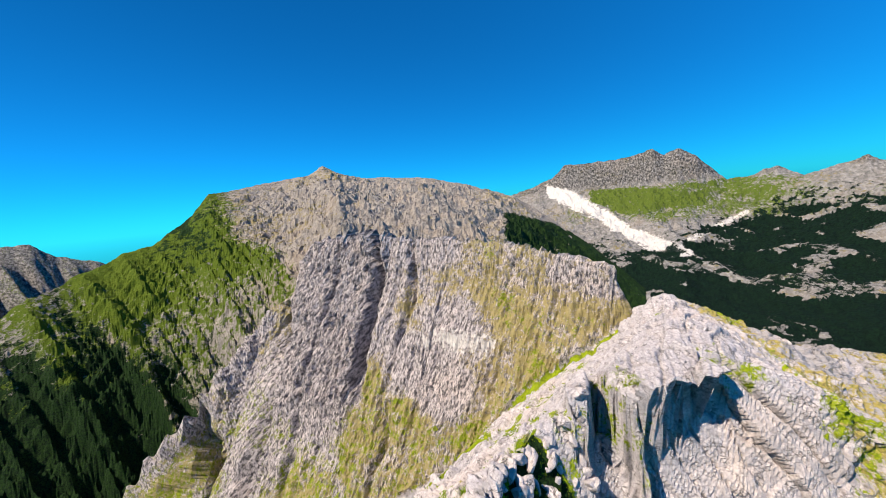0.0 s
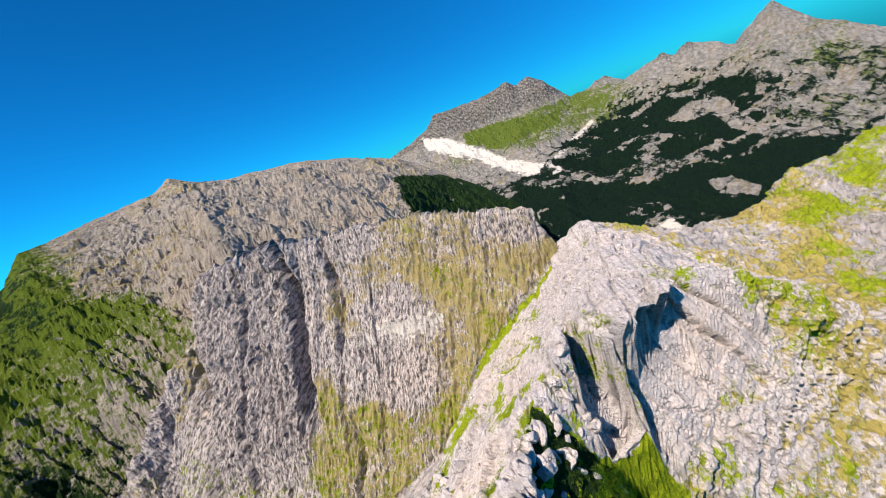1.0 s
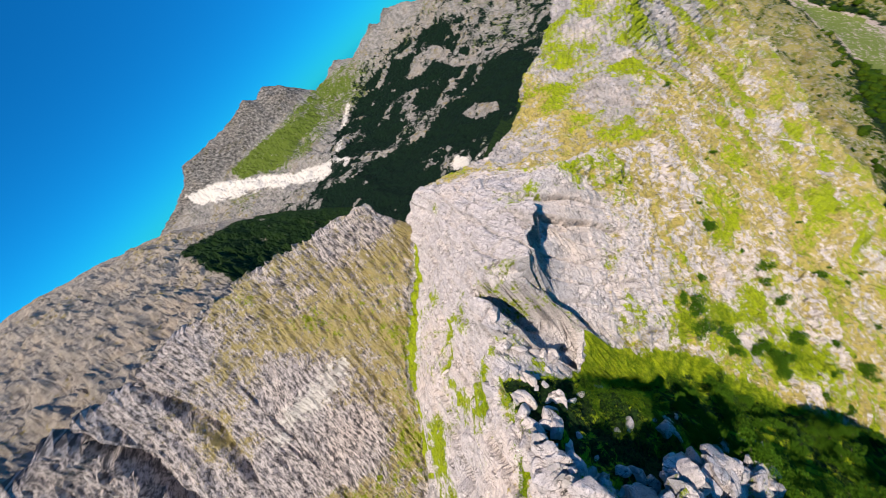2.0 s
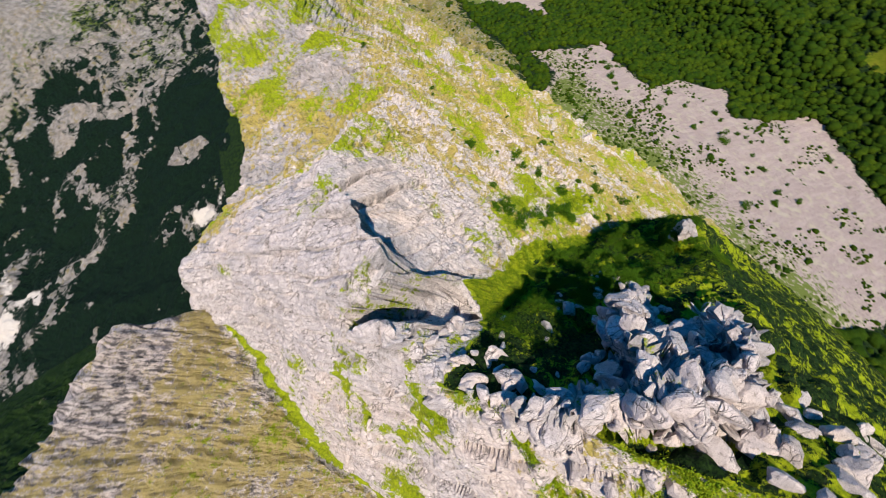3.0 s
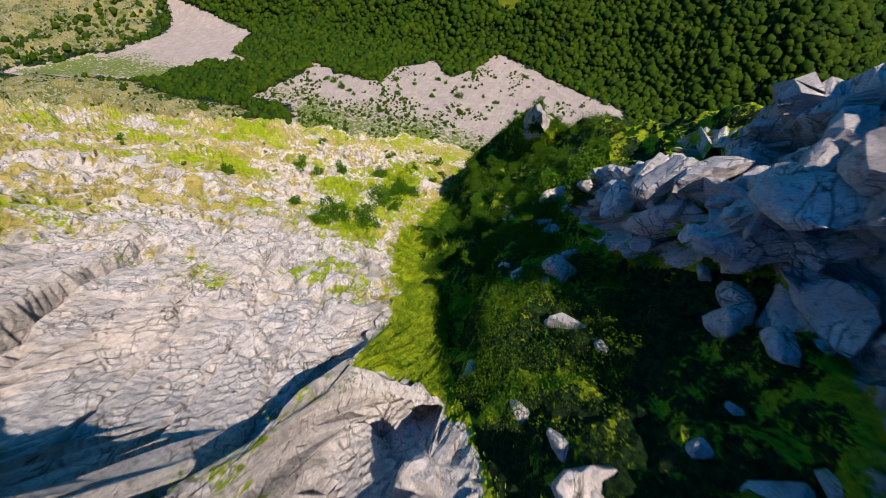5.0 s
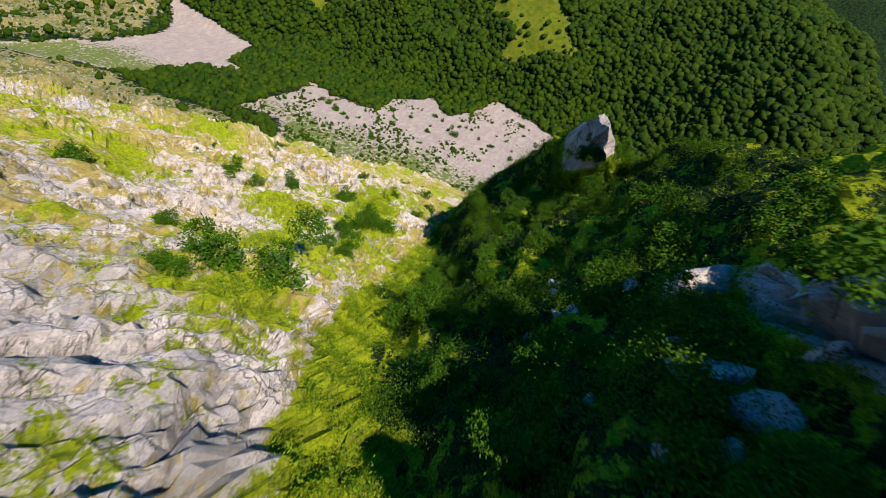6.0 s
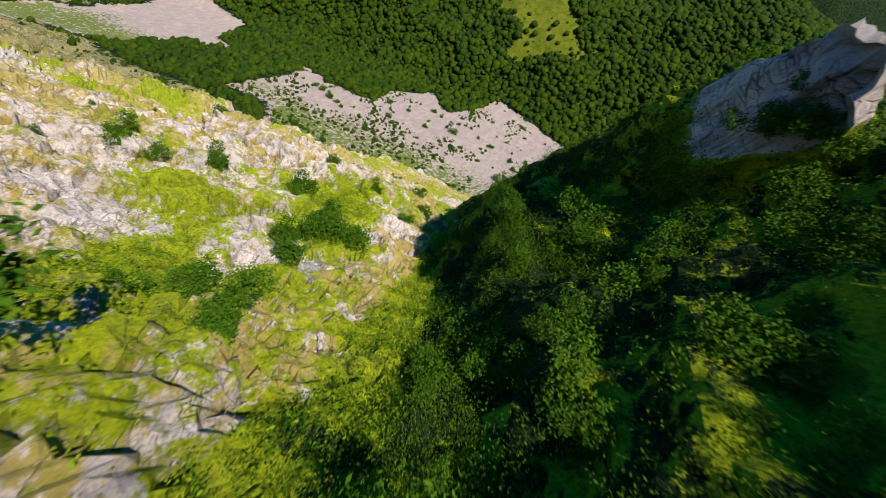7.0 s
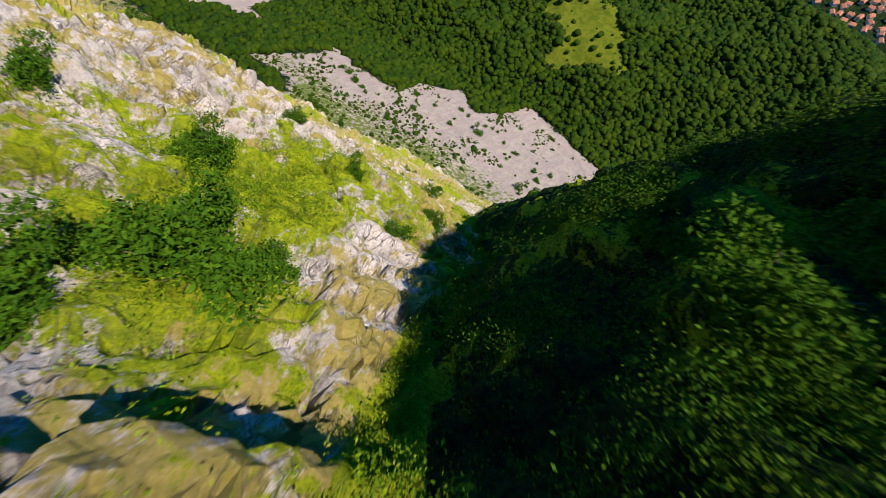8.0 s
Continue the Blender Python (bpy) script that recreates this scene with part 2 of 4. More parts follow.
            v = n.t.nodes.new("ShaderNodeTexVoronoi")
            v.feature = "DISTANCE_TO_EDGE"
            v.inputs["Scale"].default_value = sc
            n.put(v.inputs["Vector"], mp.outputs[0])
            seam = n.ramp(v.outputs["Distance"], 0.0, 0.045, 1.0, 0.0)
            seam = n.math("MULTIPLY", seam, n.ramp(mid, 0.4, 0.6))
            bare = n.math("SUBTRACT", 1.0, n.math("MAXIMUM", cliff, n.math("MULTIPLY", n.attr("grass"), 0.8)))
            seam = n.math("MULTIPLY", seam, n.math("MAXIMUM", bare, 0.0))
            c = n.mix(n.math("MULTIPLY", seam, 0.75), c, (0.07, 0.065, 0.06))
            relief = n.math("SUBTRACT", relief, n.math("MULTIPLY", seam, deep))
    return n.finish(c, 0.92, relief, (0.38 if cracks else 0.65) * size)


limestone = mountain_material("limestone", (0.43, 0.388, 0.392), (0.73, 0.655, 0.65), 1.0)
karst = mountain_material("karst", (0.19, 0.165, 0.145), (0.36, 0.315, 0.275), 3.0, (0.10, 0.13, 0.012), (0.06, 0.095, 0.008), (0.24, 0.19, 0.09), (0.17, 0.14, 0.06), cracks=False)
# far_rock's wood tones near black: shade over the far woods put into colour
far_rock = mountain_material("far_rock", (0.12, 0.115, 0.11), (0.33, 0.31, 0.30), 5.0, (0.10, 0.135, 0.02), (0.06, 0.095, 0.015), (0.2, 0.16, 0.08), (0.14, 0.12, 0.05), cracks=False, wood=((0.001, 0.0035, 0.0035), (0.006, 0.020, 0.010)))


def leaf_material(name, a, b, c3):
    n = Nodes(name)
    geo = n.t.nodes.new("ShaderNodeNewGeometry")
    r = geo.outputs["Random Per Island"]
    c = n.mix(n.ramp(r, 0.0, 0.6), a, b)
    c = n.mix(n.ramp(r, 0.8, 1.0, 0.0, 0.7), c, c3)
    c = n.mix(n.math("MULTIPLY", n.ramp(n.noise(0.25, 4), 0.4, 0.7), 0.5), c, b)
    n.bsdf.inputs["Specular IOR Level"].default_value = 0.04
    return n.finish(c, 0.75)


def crown_material():
    n = Nodes("tree_crown")
    r = n.t.nodes.new("ShaderNodeNewGeometry").outputs["Random Per Island"]
    c = n.mix(n.ramp(r, 0.0, 1.0), (0.021, 0.052, 0.001), (0.060, 0.098, 0.002))
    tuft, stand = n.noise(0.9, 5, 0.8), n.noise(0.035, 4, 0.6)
    # hollows between leaf tufts darkened: their shade is put into the colour
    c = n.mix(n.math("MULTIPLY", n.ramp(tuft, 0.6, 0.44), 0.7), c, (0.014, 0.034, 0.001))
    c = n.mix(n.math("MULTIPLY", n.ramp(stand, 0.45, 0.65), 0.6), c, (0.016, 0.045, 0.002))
    return n.finish(c, 0.8, tuft, 1.2)


tree_crown = crown_material()
# wall turf: darker copy of bright_leaf, with the wall's shade in its colour
shaded_turf_leaf = leaf_material("shaded_turf_leaf", (0.078, 0.135, 0.006), (0.045, 0.09, 0.004), (0.09, 0.14, 0.010))
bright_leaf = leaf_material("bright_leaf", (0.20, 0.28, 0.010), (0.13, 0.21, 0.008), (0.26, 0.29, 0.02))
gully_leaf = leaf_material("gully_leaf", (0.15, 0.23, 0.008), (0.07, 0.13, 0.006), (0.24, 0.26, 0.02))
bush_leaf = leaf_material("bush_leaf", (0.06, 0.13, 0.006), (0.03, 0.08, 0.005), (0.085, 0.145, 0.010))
dry_leaf = leaf_material("dry_leaf", (0.28, 0.25, 0.04), (0.18, 0.21, 0.02), (0.38, 0.28, 0.09))


def valley_material():
    n = Nodes("valley_floor")
    big, mid, fine = n.noise(0.02, 5), n.noise(0.12, 6, 0.7), n.noise(0.9, 5, 0.7)
    # forest floor near black: the shade between tree crowns is put into its colour
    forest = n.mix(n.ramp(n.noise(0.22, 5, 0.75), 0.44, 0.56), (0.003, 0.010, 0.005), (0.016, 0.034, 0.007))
    scree = n.mix(n.ramp(fine, 0.3, 0.7), (0.215, 0.172, 0.165), (0.36, 0.292, 0.28))
    scree = n.mix(n.math("MULTIPLY", n.ramp(mid, 0.5, 0.62), 0.6), scree, (0.38, 0.36, 0.26))
    scree = n.mix(n.math("MULTIPLY", n.ramp(n.noise(0.16, 6, 0.75, (1.6, 0.3, 0.3)), 0.48, 0.58), 0.35), scree, (0.42, 0.35, 0.335))
    scree = n.mix(n.math("MULTIPLY", n.ramp(n.noise(2.2, 4, 0.8), 0.55, 0.7), 0.6), scree, (0.16, 0.15, 0.10))
    meadow = n.mix(n.ramp(mid, 0.35, 0.65), (0.07, 0.105, 0.006), (0.135, 0.15, 0.012))
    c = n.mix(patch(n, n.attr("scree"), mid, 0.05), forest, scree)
    crag = n.mix(n.ramp(fine, 0.35, 0.65), (0.10, 0.092, 0.082), (0.36, 0.325, 0.29))
    crag = n.mix(n.ramp(n.noise(0.3, 6, 0.75), 0.43, 0.49), crag, n.mix(n.ramp(n.noise(0.05, 5, 0.7), 0.4, 0.6), n.mix(fine, (0.03, 0.055, 0.006), (0.11, 0.125, 0.02)), n.mix(fine, (0.16, 0.15, 0.035), (0.26, 0.21, 0.08))))
    c = n.mix(patch(n, n.attr("crag"), mid, 0.05), c, crag)
    c = n.mix(patch(n, n.attr("meadow"), mid, 0.05), c, meadow)
    c = n.mix(patch(n, n.attr("scrub"), n.noise(0.25, 6, 0.7), 0.04), c, n.mix(fine, (0.05, 0.09, 0.015), (0.16, 0.18, 0.05)))
    return n.finish(c, 0.95, fine, 0.6)


valley_floor = valley_material()

# ---- the massif that the camera flies over ----
CREST_X = (-300, 30, 46, 52, 71, 91, 101, 117, 132, 145, 175, 270, 330, 430, 700)
CREST_Z = (470, 479, 476, 474, 461, 452, 450, 448, 450, 453, 455, 455, 440, 400, 330)
ARETE = ((46, 98, 477), (20, 126, 484), (2, 143, 485), (-29, 160, 487), (-62, 177, 485), (-80, 187, 471), (-104, 182, 445), (-140, 150, 405), (-190, 110, 340))
TOWERS = ((9, 50, 463), (1.5, 39, 466), (-2, 28, 466), (-0.5, 21, 461), (-8, 12, 448), (-17, 4, 420))
SPUR = ((-3, 26, 465), (2, 29, 464), (6, 30, 461), (8, 28.5, 455))
PINNACLE = ((19.5, 11, 413), (21.4, 8.6, 418), (22.8, 7.0, 416), (25, 4, 405))


def tents(x, y, line, front_steep, front, back):
    """A ridge line that falls off on its two sides: front is on the right of its run. Also the length run along it."""
    best, along, run = np.full(x.shape, -1e9), np.zeros(x.shape), 0.0
    for k, ((ax, ay, az_), (bx, by, bz)) in enumerate(zip(line, line[1:])):
        ex, ey = bx - ax, by - ay
        length = math.hypot(ex, ey)
        raw = ((x - ax) * ex + (y - ay) * ey) / length ** 2
        t = np.clip(raw, 0, 1)
        dx, dy = x - ax - t * ex, y - ay - t * ey
        d = np.hypot(dx, dy)
        right = dx * ey - dy * ex > 0
        top = az_ + (bz - az_) * t
        h = np.where(right, top - np.where(d < 6, front_steep * d, 6 * front_steep + front * (d - 6)), top - back * d)
        if k == 0:
            beyond = np.maximum(-raw, 0) * length
        along = np.where(h > best, run + raw * length, along)
        best = np.maximum(best, h)
        run += length
    return best - 2.2 * beyond, along


def dome_brow(x, y):
    """How far behind the dome's brow a place lies, and how much of a brow there is at that bearing."""
    over = y - np.interp(x, (25, 30, 36, 42, 46, 52), (49.4, 50.4, 51.4, 53.6, 57, 63)) - 0.3 * np.sin(1.7 * x)
    return over, step(25.2, 26.4, x) * step(41.0, 38.5, x)


def massif_parts(x, y):
    # the striped cliff faces the other way round: run the line from its far end
    cliff, along = tents(x, y, ARETE[::-1], 2.4, 1.55, 2.2)
    past = np.maximum((x - 46) * 0.66 - (y - 98) * 0.75, 0)      # beyond the arete's end
    cliff = cliff - 3.0 * past
    crest = np.interp(x, CREST_X, CREST_Z)
    slab = 325 + 2.75 * y - 0.42 * np.maximum(x - 82, 0)
    # a bench with a lawn half-way down, and a steeper riser over it
    on_bench = step(43, 52, x) * step(96, 80, x)
    slab = slab + on_bench * (12.0 * np.exp(-((y - 15) / 4.5) ** 2) - 12.0 * np.exp(-((y - 32.5) / 6.0) ** 2))
    # the dome stands proud of the slab above its brow, with a recess under it
    over, brow = dome_brow(x, y)
    slab = slab + brow * (10.0 * step(-0.3, 0.3, over) - 4.0 * step(-8, -1.5, over) * step(0.3, -0.3, over))
    # a pillar at the end of the recess, and the long crack that runs down from it
    slab = slab + 7.0 * step(23.2, 24.4, x) * step(26.6, 25.6, x) * step(43, 46.5, y) * step(52.5, 50.5, y)
    slab = slab - 3.0 * np.exp(-((x - np.interp(y, (39, 44, 48.5), (31.0, 27.6, 27.0))) / 0.45) ** 2) * step(37, 40, y) * step(50, 48, y)
    # two hollows under the crest
    for hx, hy, wx, wy in ((103.0, 73.5, 5.0, 1.1), (88.0, 69.0, 2.2, 1.6)):
        slab = slab - 9.0 * step(1.0, 0.6, np.hypot((x - hx) / wx, (y - hy) / wy))
    slab = slab - 3.0 * np.maximum(34 - x, 0) * step(22, 2, y)
    edge = np.maximum((-5 * (x - 34.5) - 6 * (y - 38.5)) / 7.8, 0) * step(32, 36, y) * step(47.5, 45, y)
    slab = slab - 4.5 * np.minimum(edge, 3.5)
    slope_b = np.interp(x, (60, 100, 140), (0.15, 0.3, 0.35))
    cap = crest - slope_b * (92 - y)
    north = crest - 1.5 * (y - 92)
    wall = 425 - 1.186 * (x - 25) + 1.043 * (y - 30)
    wall = wall - 5.0 * np.maximum((x - 40) * 0.9 - (y - 20) * 0.44, 0) - 4.0 * step(38, 44, y) * step(18, 24, x)
    wall = wall - 1.2 * np.maximum((x - 31.8) + 0.5 * (y - 19), 0) * step(34, 24, y)
    wall = wall - 5.0 * step(13, 22, x) * step(42, 28, x)      # hollow half-way down
    south = -0.486 * (x - 26) - 0.874 * (y - 2)
    wall = wall - 2.6 * np.maximum(south, 0)
    towers, _ = tents(x, y, TOWERS[::-1], 3.2, 4.5, 0.9)
    towers = towers - 5.0 * np.maximum(south + 4.0, 0)
    spur, _ = tents(x, y, SPUR, 3.4, 4.5, 3.0)
    pinnacle, _ = tents(x, y, PINNACLE, 2.8, 3.6, 3.0)
    pinnacle = smin(pinnacle, 415.5 + 0 * x, 4.0)
    dw = -0.73 * (x - 1) + 0.68 * (y - 38)
    west = 466 - 0.85 * dw - 0.6 * np.maximum(dw - 28, 0)
    # the trench behind the leaning block, widest where it opens to the gully
    off = np.abs(x - np.interp(y, (48, 52, 60), (21.6, 21.7, 22.0)) - 0.25 * np.sin(2.1 * y))
    half = np.interp(y, (47, 51, 56, 60.5), (2.8, 2.4, 1.2, 0.2))
    trench = 10.0 * step(0.25, -0.25, off - half) * step(46.5, 48, y) * step(61, 60, y)
    block = step(15.3, 16.0, x) * step(19.8, 19.0, x + 0.25 * (52 - y)) * step(48.6, 49.4, y) * step(59, 57.5, y)
    trench = trench - 3.0 * block * (1 - step(0.25, -0.25, off - half))
    eastern = smin(smin(slab, cap, 5), north, 4)
    dome = smin(eastern, west, 5)
    k = step(44, 60, x)
    ridge_b = np.where(x > 44, eastern * k + dome * (1 - k), dome) - trench
    ridge_d = smin(wall, west, 2.5) - 4.0 * np.maximum(y - 56 + 0.3 * np.maximum(x - 20, 0), 0) - trench * (x < 26)
    rocks = np.maximum(towers, spur)
    ridge_d = np.maximum(ridge_d, pinnacle)
    return cliff, along, ridge_b, ridge_d, rocks, wall, west, edge, pinnacle


def massif_height(x, y):
    cliff, along, ridge_b, ridge_d, rocks = massif_parts(x, y)[:5]
    return smax(smax(smax(ridge_b, ridge_d, 2.5), rocks, 1.0), cliff, 3)


def merged_steps(*runs):
    out = [runs[0][0]]
    for lo, hi, s in runs:
        out += list(np.linspace(lo, hi, max(2, round((hi - lo) / s) + 1)))[1:]
    return np.array(out)


def build_massif():
    xs = merged_steps((-330, -120, 6), (-120, -50, 1.0), (-50, -16, 0.6), (-16, 80, 0.36), (80, 150, 0.8), (150, 300, 2.2), (300, 900, 9))
    ys = merged_steps((-190, -60, 2.2), (-60, 0, 0.7), (0, 62, 0.2), (62, 110, 0.45), (110, 190, 0.6), (190, 330, 4))
    X, Y = np.meshgrid(xs, ys)
    cliff, along, ridge_b, ridge_d, rocks, wall, west, edge, pinnacle = massif_parts(X, Y)
    Z = massif_height(X, Y)
    N = grid_normals(X, Y, Z)
    P = np.stack([X, Y, Z], -1).reshape(-1, 3)
    shape = X.shape
    top = np.maximum(np.maximum(ridge_b, ridge_d), rocks)
    on_cliff = step(-1.5, 1.5, cliff - top)
    on_rock = step(-0.5, 0.8, rocks - np.maximum(ridge_b, ridge_d)) * (1 - on_cliff)
    on_rock = np.maximum(on_rock, step(4.0, 6.0, pinnacle - wall) * step(404, 408, Z) * step(9, 7, np.hypot(X - 21.5, Y - 8)))
    gully = np.maximum(step(0.4, 1.0, edge) * step(8, 5, edge), np.exp(-((ridge_b - ridge_d - 0.5) / 1.8) ** 2) * step(44, 40, Y) * step(-12, 0, Y))
    gully = np.maximum(gully, step(5.0, 2.5, ridge_b - ridge_d) * step(-2, 0, ridge_b - ridge_d) * step(32, 28, Y) * step(-5, 8, Y))
    on_d = step(-1, 1, ridge_d - ridge_b) * (1 - on_cliff) * (1 - on_rock)
    on_wall = on_d * step(-1, 1, west - wall)
    on_west = on_d * (1 - on_wall)
    on_b = np.clip(1 - on_cliff - on_d - on_rock, 0, 1)
    dome_w = on_b * step(60, 50, X) * step(40, 50, Y)
    # relief: broken beds, ribs down the cliff, lumps of turf
    big = fbm(P / 26.0, 4, 3).reshape(shape)
    h, j = (v.reshape(shape) for v in beds(P, (0.62, -0.5, 0.6), (0.5, 0.84, 0.2), 3.2, 6.5, 11))
    h2, j2 = (v.reshape(shape) for v in beds(P, (0.66, -0.42, 0.62), (0.4, 0.88, 0.25), 0.9, 2.1, 31))
    h3, j3 = (v.reshape(shape) for v in beds(P, (0.70, -0.14, -0.70), (0.71, 0.24, 0.67), 2.2, 9.0, 51))
    h5, j5 = (v.reshape(shape) for v in beds(P, (0.66, -0.22, -0.72), (0.74, 0.2, 0.64), 6.0, 24.0, 61))
    h4, j4 = (v.reshape(shape) for v in beds(P, (-0.3, 0.2, 0.93), (0.8, 0.5, 0.2), 1.1, 2.6, 71))
    rough = fbm(P / 3.2, 4, 91).reshape(shape)
    ribs = fbm(np.stack([along / 6.5, Z / 26, 0 * Z], -1).reshape(-1, 3), 4, 17, 0.6, True).reshape(shape)
    fluting = fbm(np.stack([along / 2.2, Z / 5.5, 0 * Z], -1).reshape(-1, 3), 4, 23, 0.6, True).reshape(shape)
    bedded = 0.95 * h + 0.14 * h2 - 0.8 * step(0.3, 0.05, j) - 0.22 * step(0.2, 0.02, j2)
    layered = 0.95 * h5 + 0.65 * h3 + 0.3 * h4 - 0.7 * step(0.3, 0.05, j3) - 0.25 * step(0.2, 0.03, j4)
    D = 1.2 * big + 0.06 * rough + 5.0 * big * step(95, 200, X)
    D = D + 14.0 * on_b * step(95, 150, X) * step(375, 320, Z) * fbm(P / 38.0, 4, 103, 0.55, True).reshape(shape)
    D = D + dome_w * (0.8 * bedded + 0.9 * fbm(P / 7.0, 3, 95).reshape(shape)) + (on_b - dome_w) * (0.2 * bedded + layered + step(50, 72, X) * (2.6 * fbm(P / 15.0, 4, 97, 0.55, True).reshape(shape) + 1.6 * fbm(P / 40.0, 3, 99).reshape(shape)))
    # the pale buttress with its dark grooves
    run = along + 7.0 * big
    cut = 7.0 * np.exp(-((run - np.interp(Z, (425, 485), (202, 195))) / 2.4) ** 2) * step(425, 445, Z)
    cut = cut + 9.0 * np.exp(-((run - np.interp(Z, (400, 470), (150, 130))) / 7.0) ** 2) * step(475, 455, Z)
    cut = cut + 8.0 * np.exp(-((run - 82) / 3.5) ** 2) * step(425, 408, Z) + 3.0 * np.exp(-((run - 172) / 1.8) ** 2) + 2.5 * np.exp(-((run - 215) / 1.6) ** 2)
    buttress = step(140, 150, run) * step(204, 197, run) * step(412, 432, Z) * on_cliff
    D = D + on_cliff * (2.2 * ribs + (1.35 + 1.0 * buttress) * fluting - 1.3 * cut + 3.0 * buttress) + on_rock * (0.5 * bedded + 0.3 * rough) * (0.4 + 0.6 * step(424, 436, Z))
    stone = on_rock.ravel() > 0.02
    big_h, big_j = blocks(P[stone] / 3.4, 201)
    small_h, small_j = blocks(P[stone] / 1.5, 211)
    broken = np.zeros(len(P))
    broken[stone] = 1.5 * big_h - 1.3 * step(0.22, 0.03, big_j) + 0.5 * small_h - 0.45 * step(0.2, 0.03, small_j)
    D = D + on_rock * broken.reshape(shape) * (0.15 + 0.85 * step(424, 436, Z))
    lumps = fbm(P / 5.0, 3, 29).reshape(shape)
    D = D + on_wall * (1.5 * lumps + 1.2 * fbm(P / 2.0, 3, 37).reshape(shape) + 0.6 * rough) + on_west * (0.75 * bedded + 0.4 * rough)
    X2, Y2, Z2 = X + N[..., 0] * D, Y + N[..., 1] * D, Z + N[..., 2] * D
    # the dome's brow leans out over the recess
    over, brow = dome_brow(X, Y)
    lean = brow * on_b * step(-0.15, 0.25, over) * step(9.0, 0.8, over)
    X2, Y2 = X2 + 1.0 * lean * step(36, 44, X), Y2 - 3.8 * lean
    n1 = fbm(P / 11.0, 4, 71).reshape(shape)
    n2 = fbm(P / 30.0, 3, 79).reshape(shape)
    low = step(60, 26, Y) * on_b
    ledge = step(0.15, 0.5, n1)
    grass = 1.0 * on_wall + on_west * np.clip(0.40 + 0.6 * n1, 0.15, 0.8) + (on_b - dome_w) * np.clip(0.30 + 0.05 * low + 0.5 * n1 + 0.06 * step(90, 160, X), 0.08, 0.66) + dome_w * (0.10 + 0.26 * ledge)
    grass = grass + on_cliff * np.clip(0.13 + 0.26 * step(450, 420, Z) + 0.5 * n2 + 0.05 * step(205, 225, run) - 0.4 * buttress, 0, 0.44) + on_rock * np.clip(0.2 + 0.4 * n1, 0.05, 0.5)
    lawn = np.exp(-((X - 50) / 6) ** 2 - ((Y - 26) / 3.5) ** 2) + 0.8 * np.exp(-((X - 62) / 9) ** 2 - ((Y - 42) / 2.0) ** 2)
    meads = step(46, 51, X) * step(82, 64, X) * step(12, 17, Y) * step(36, 28, Y)
    grass = grass + on_b * (0.2 * lawn + 0.16 * meads + 0.12 * step(115, 165, X) * step(40, 60, Y))
    grass = grass + 0.05 * on_b * step(51, 46, X) * step(20, 25, Y) * step(48, 44, Y)
    grass = grass + 0.8 * gully * (1 - on_rock)
    grass = grass + 0.7 * (on_b + on_west) * step(-8, -3, cliff - top + 1.5 * n1) * step(0.5, -1.0, cliff - top)
    foot = -0.73 * (X - 1) + 0.68 * (Y - 38)
    grass = grass + on_b * step(4, 10, foot + 5 * n1) * (0.30 + 0.3 * n1)
    ramp_w = np.exp(-(((X - 14) * 0.80 + (Y - 78) * 0.6) / 5) ** 2) * on_west
    grass = grass + 0.4 * ramp_w
    band = np.exp(-((cliff_drop(Z, cliff, along) - 14) / 5) ** 2)
    dry = on_cliff * np.clip(0.38 + 0.16 * band + 0.4 * n2 + 0.08 * step(200, 215, run) - 0.34 * buttress, 0.08, 0.54) + (on_b - dome_w) * np.clip(0.43 + 0.12 * low + 0.05 * step(60, 90, X) + 0.4 * n2, 0.05, 0.64) + 0.42 * on_west + 0.08 * dome_w + on_rock * 0.1
    dry = dry + 0.04 * on_b * step(51, 46, X) * step(18, 24, Y) * step(48, 44, Y)
    scar = np.exp(-((Z - 451 - 0.1 * (along - 240)) / 5) ** 2) * step(216, 226, along) * step(268, 258, along) * on_cliff
    pale = np.clip(0.52 * scar + 0.22 * buttress + 0.35 * n1 * scar + 0.2 * n1 * buttress, 0, 0.8)
    # shrub on the wall: shade under the turf put into a dark ground colour
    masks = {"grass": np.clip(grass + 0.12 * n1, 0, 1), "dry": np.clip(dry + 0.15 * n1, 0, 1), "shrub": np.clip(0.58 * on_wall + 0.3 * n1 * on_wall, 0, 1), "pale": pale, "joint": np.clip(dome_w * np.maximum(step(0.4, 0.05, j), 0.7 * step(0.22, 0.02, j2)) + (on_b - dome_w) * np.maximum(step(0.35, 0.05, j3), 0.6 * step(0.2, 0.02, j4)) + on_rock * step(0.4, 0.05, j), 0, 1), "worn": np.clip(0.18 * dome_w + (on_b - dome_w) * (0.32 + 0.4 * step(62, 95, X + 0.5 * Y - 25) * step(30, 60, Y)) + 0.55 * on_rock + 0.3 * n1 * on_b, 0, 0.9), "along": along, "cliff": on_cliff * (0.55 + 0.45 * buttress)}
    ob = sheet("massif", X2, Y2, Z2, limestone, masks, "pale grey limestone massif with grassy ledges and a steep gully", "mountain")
    area = np.gradient(xs)[None, :] * np.gradient(ys)[:, None] / np.clip(N[..., 2], 0.15, 1)
    return ob, dict(P=np.stack([X2, Y2, Z2], -1), N=N, area=area, wall=on_wall, west=on_west, slab=on_b - dome_w, dome=dome_w, rock=on_rock, cliff=on_cliff, grass=masks["grass"], dry=masks["dry"])


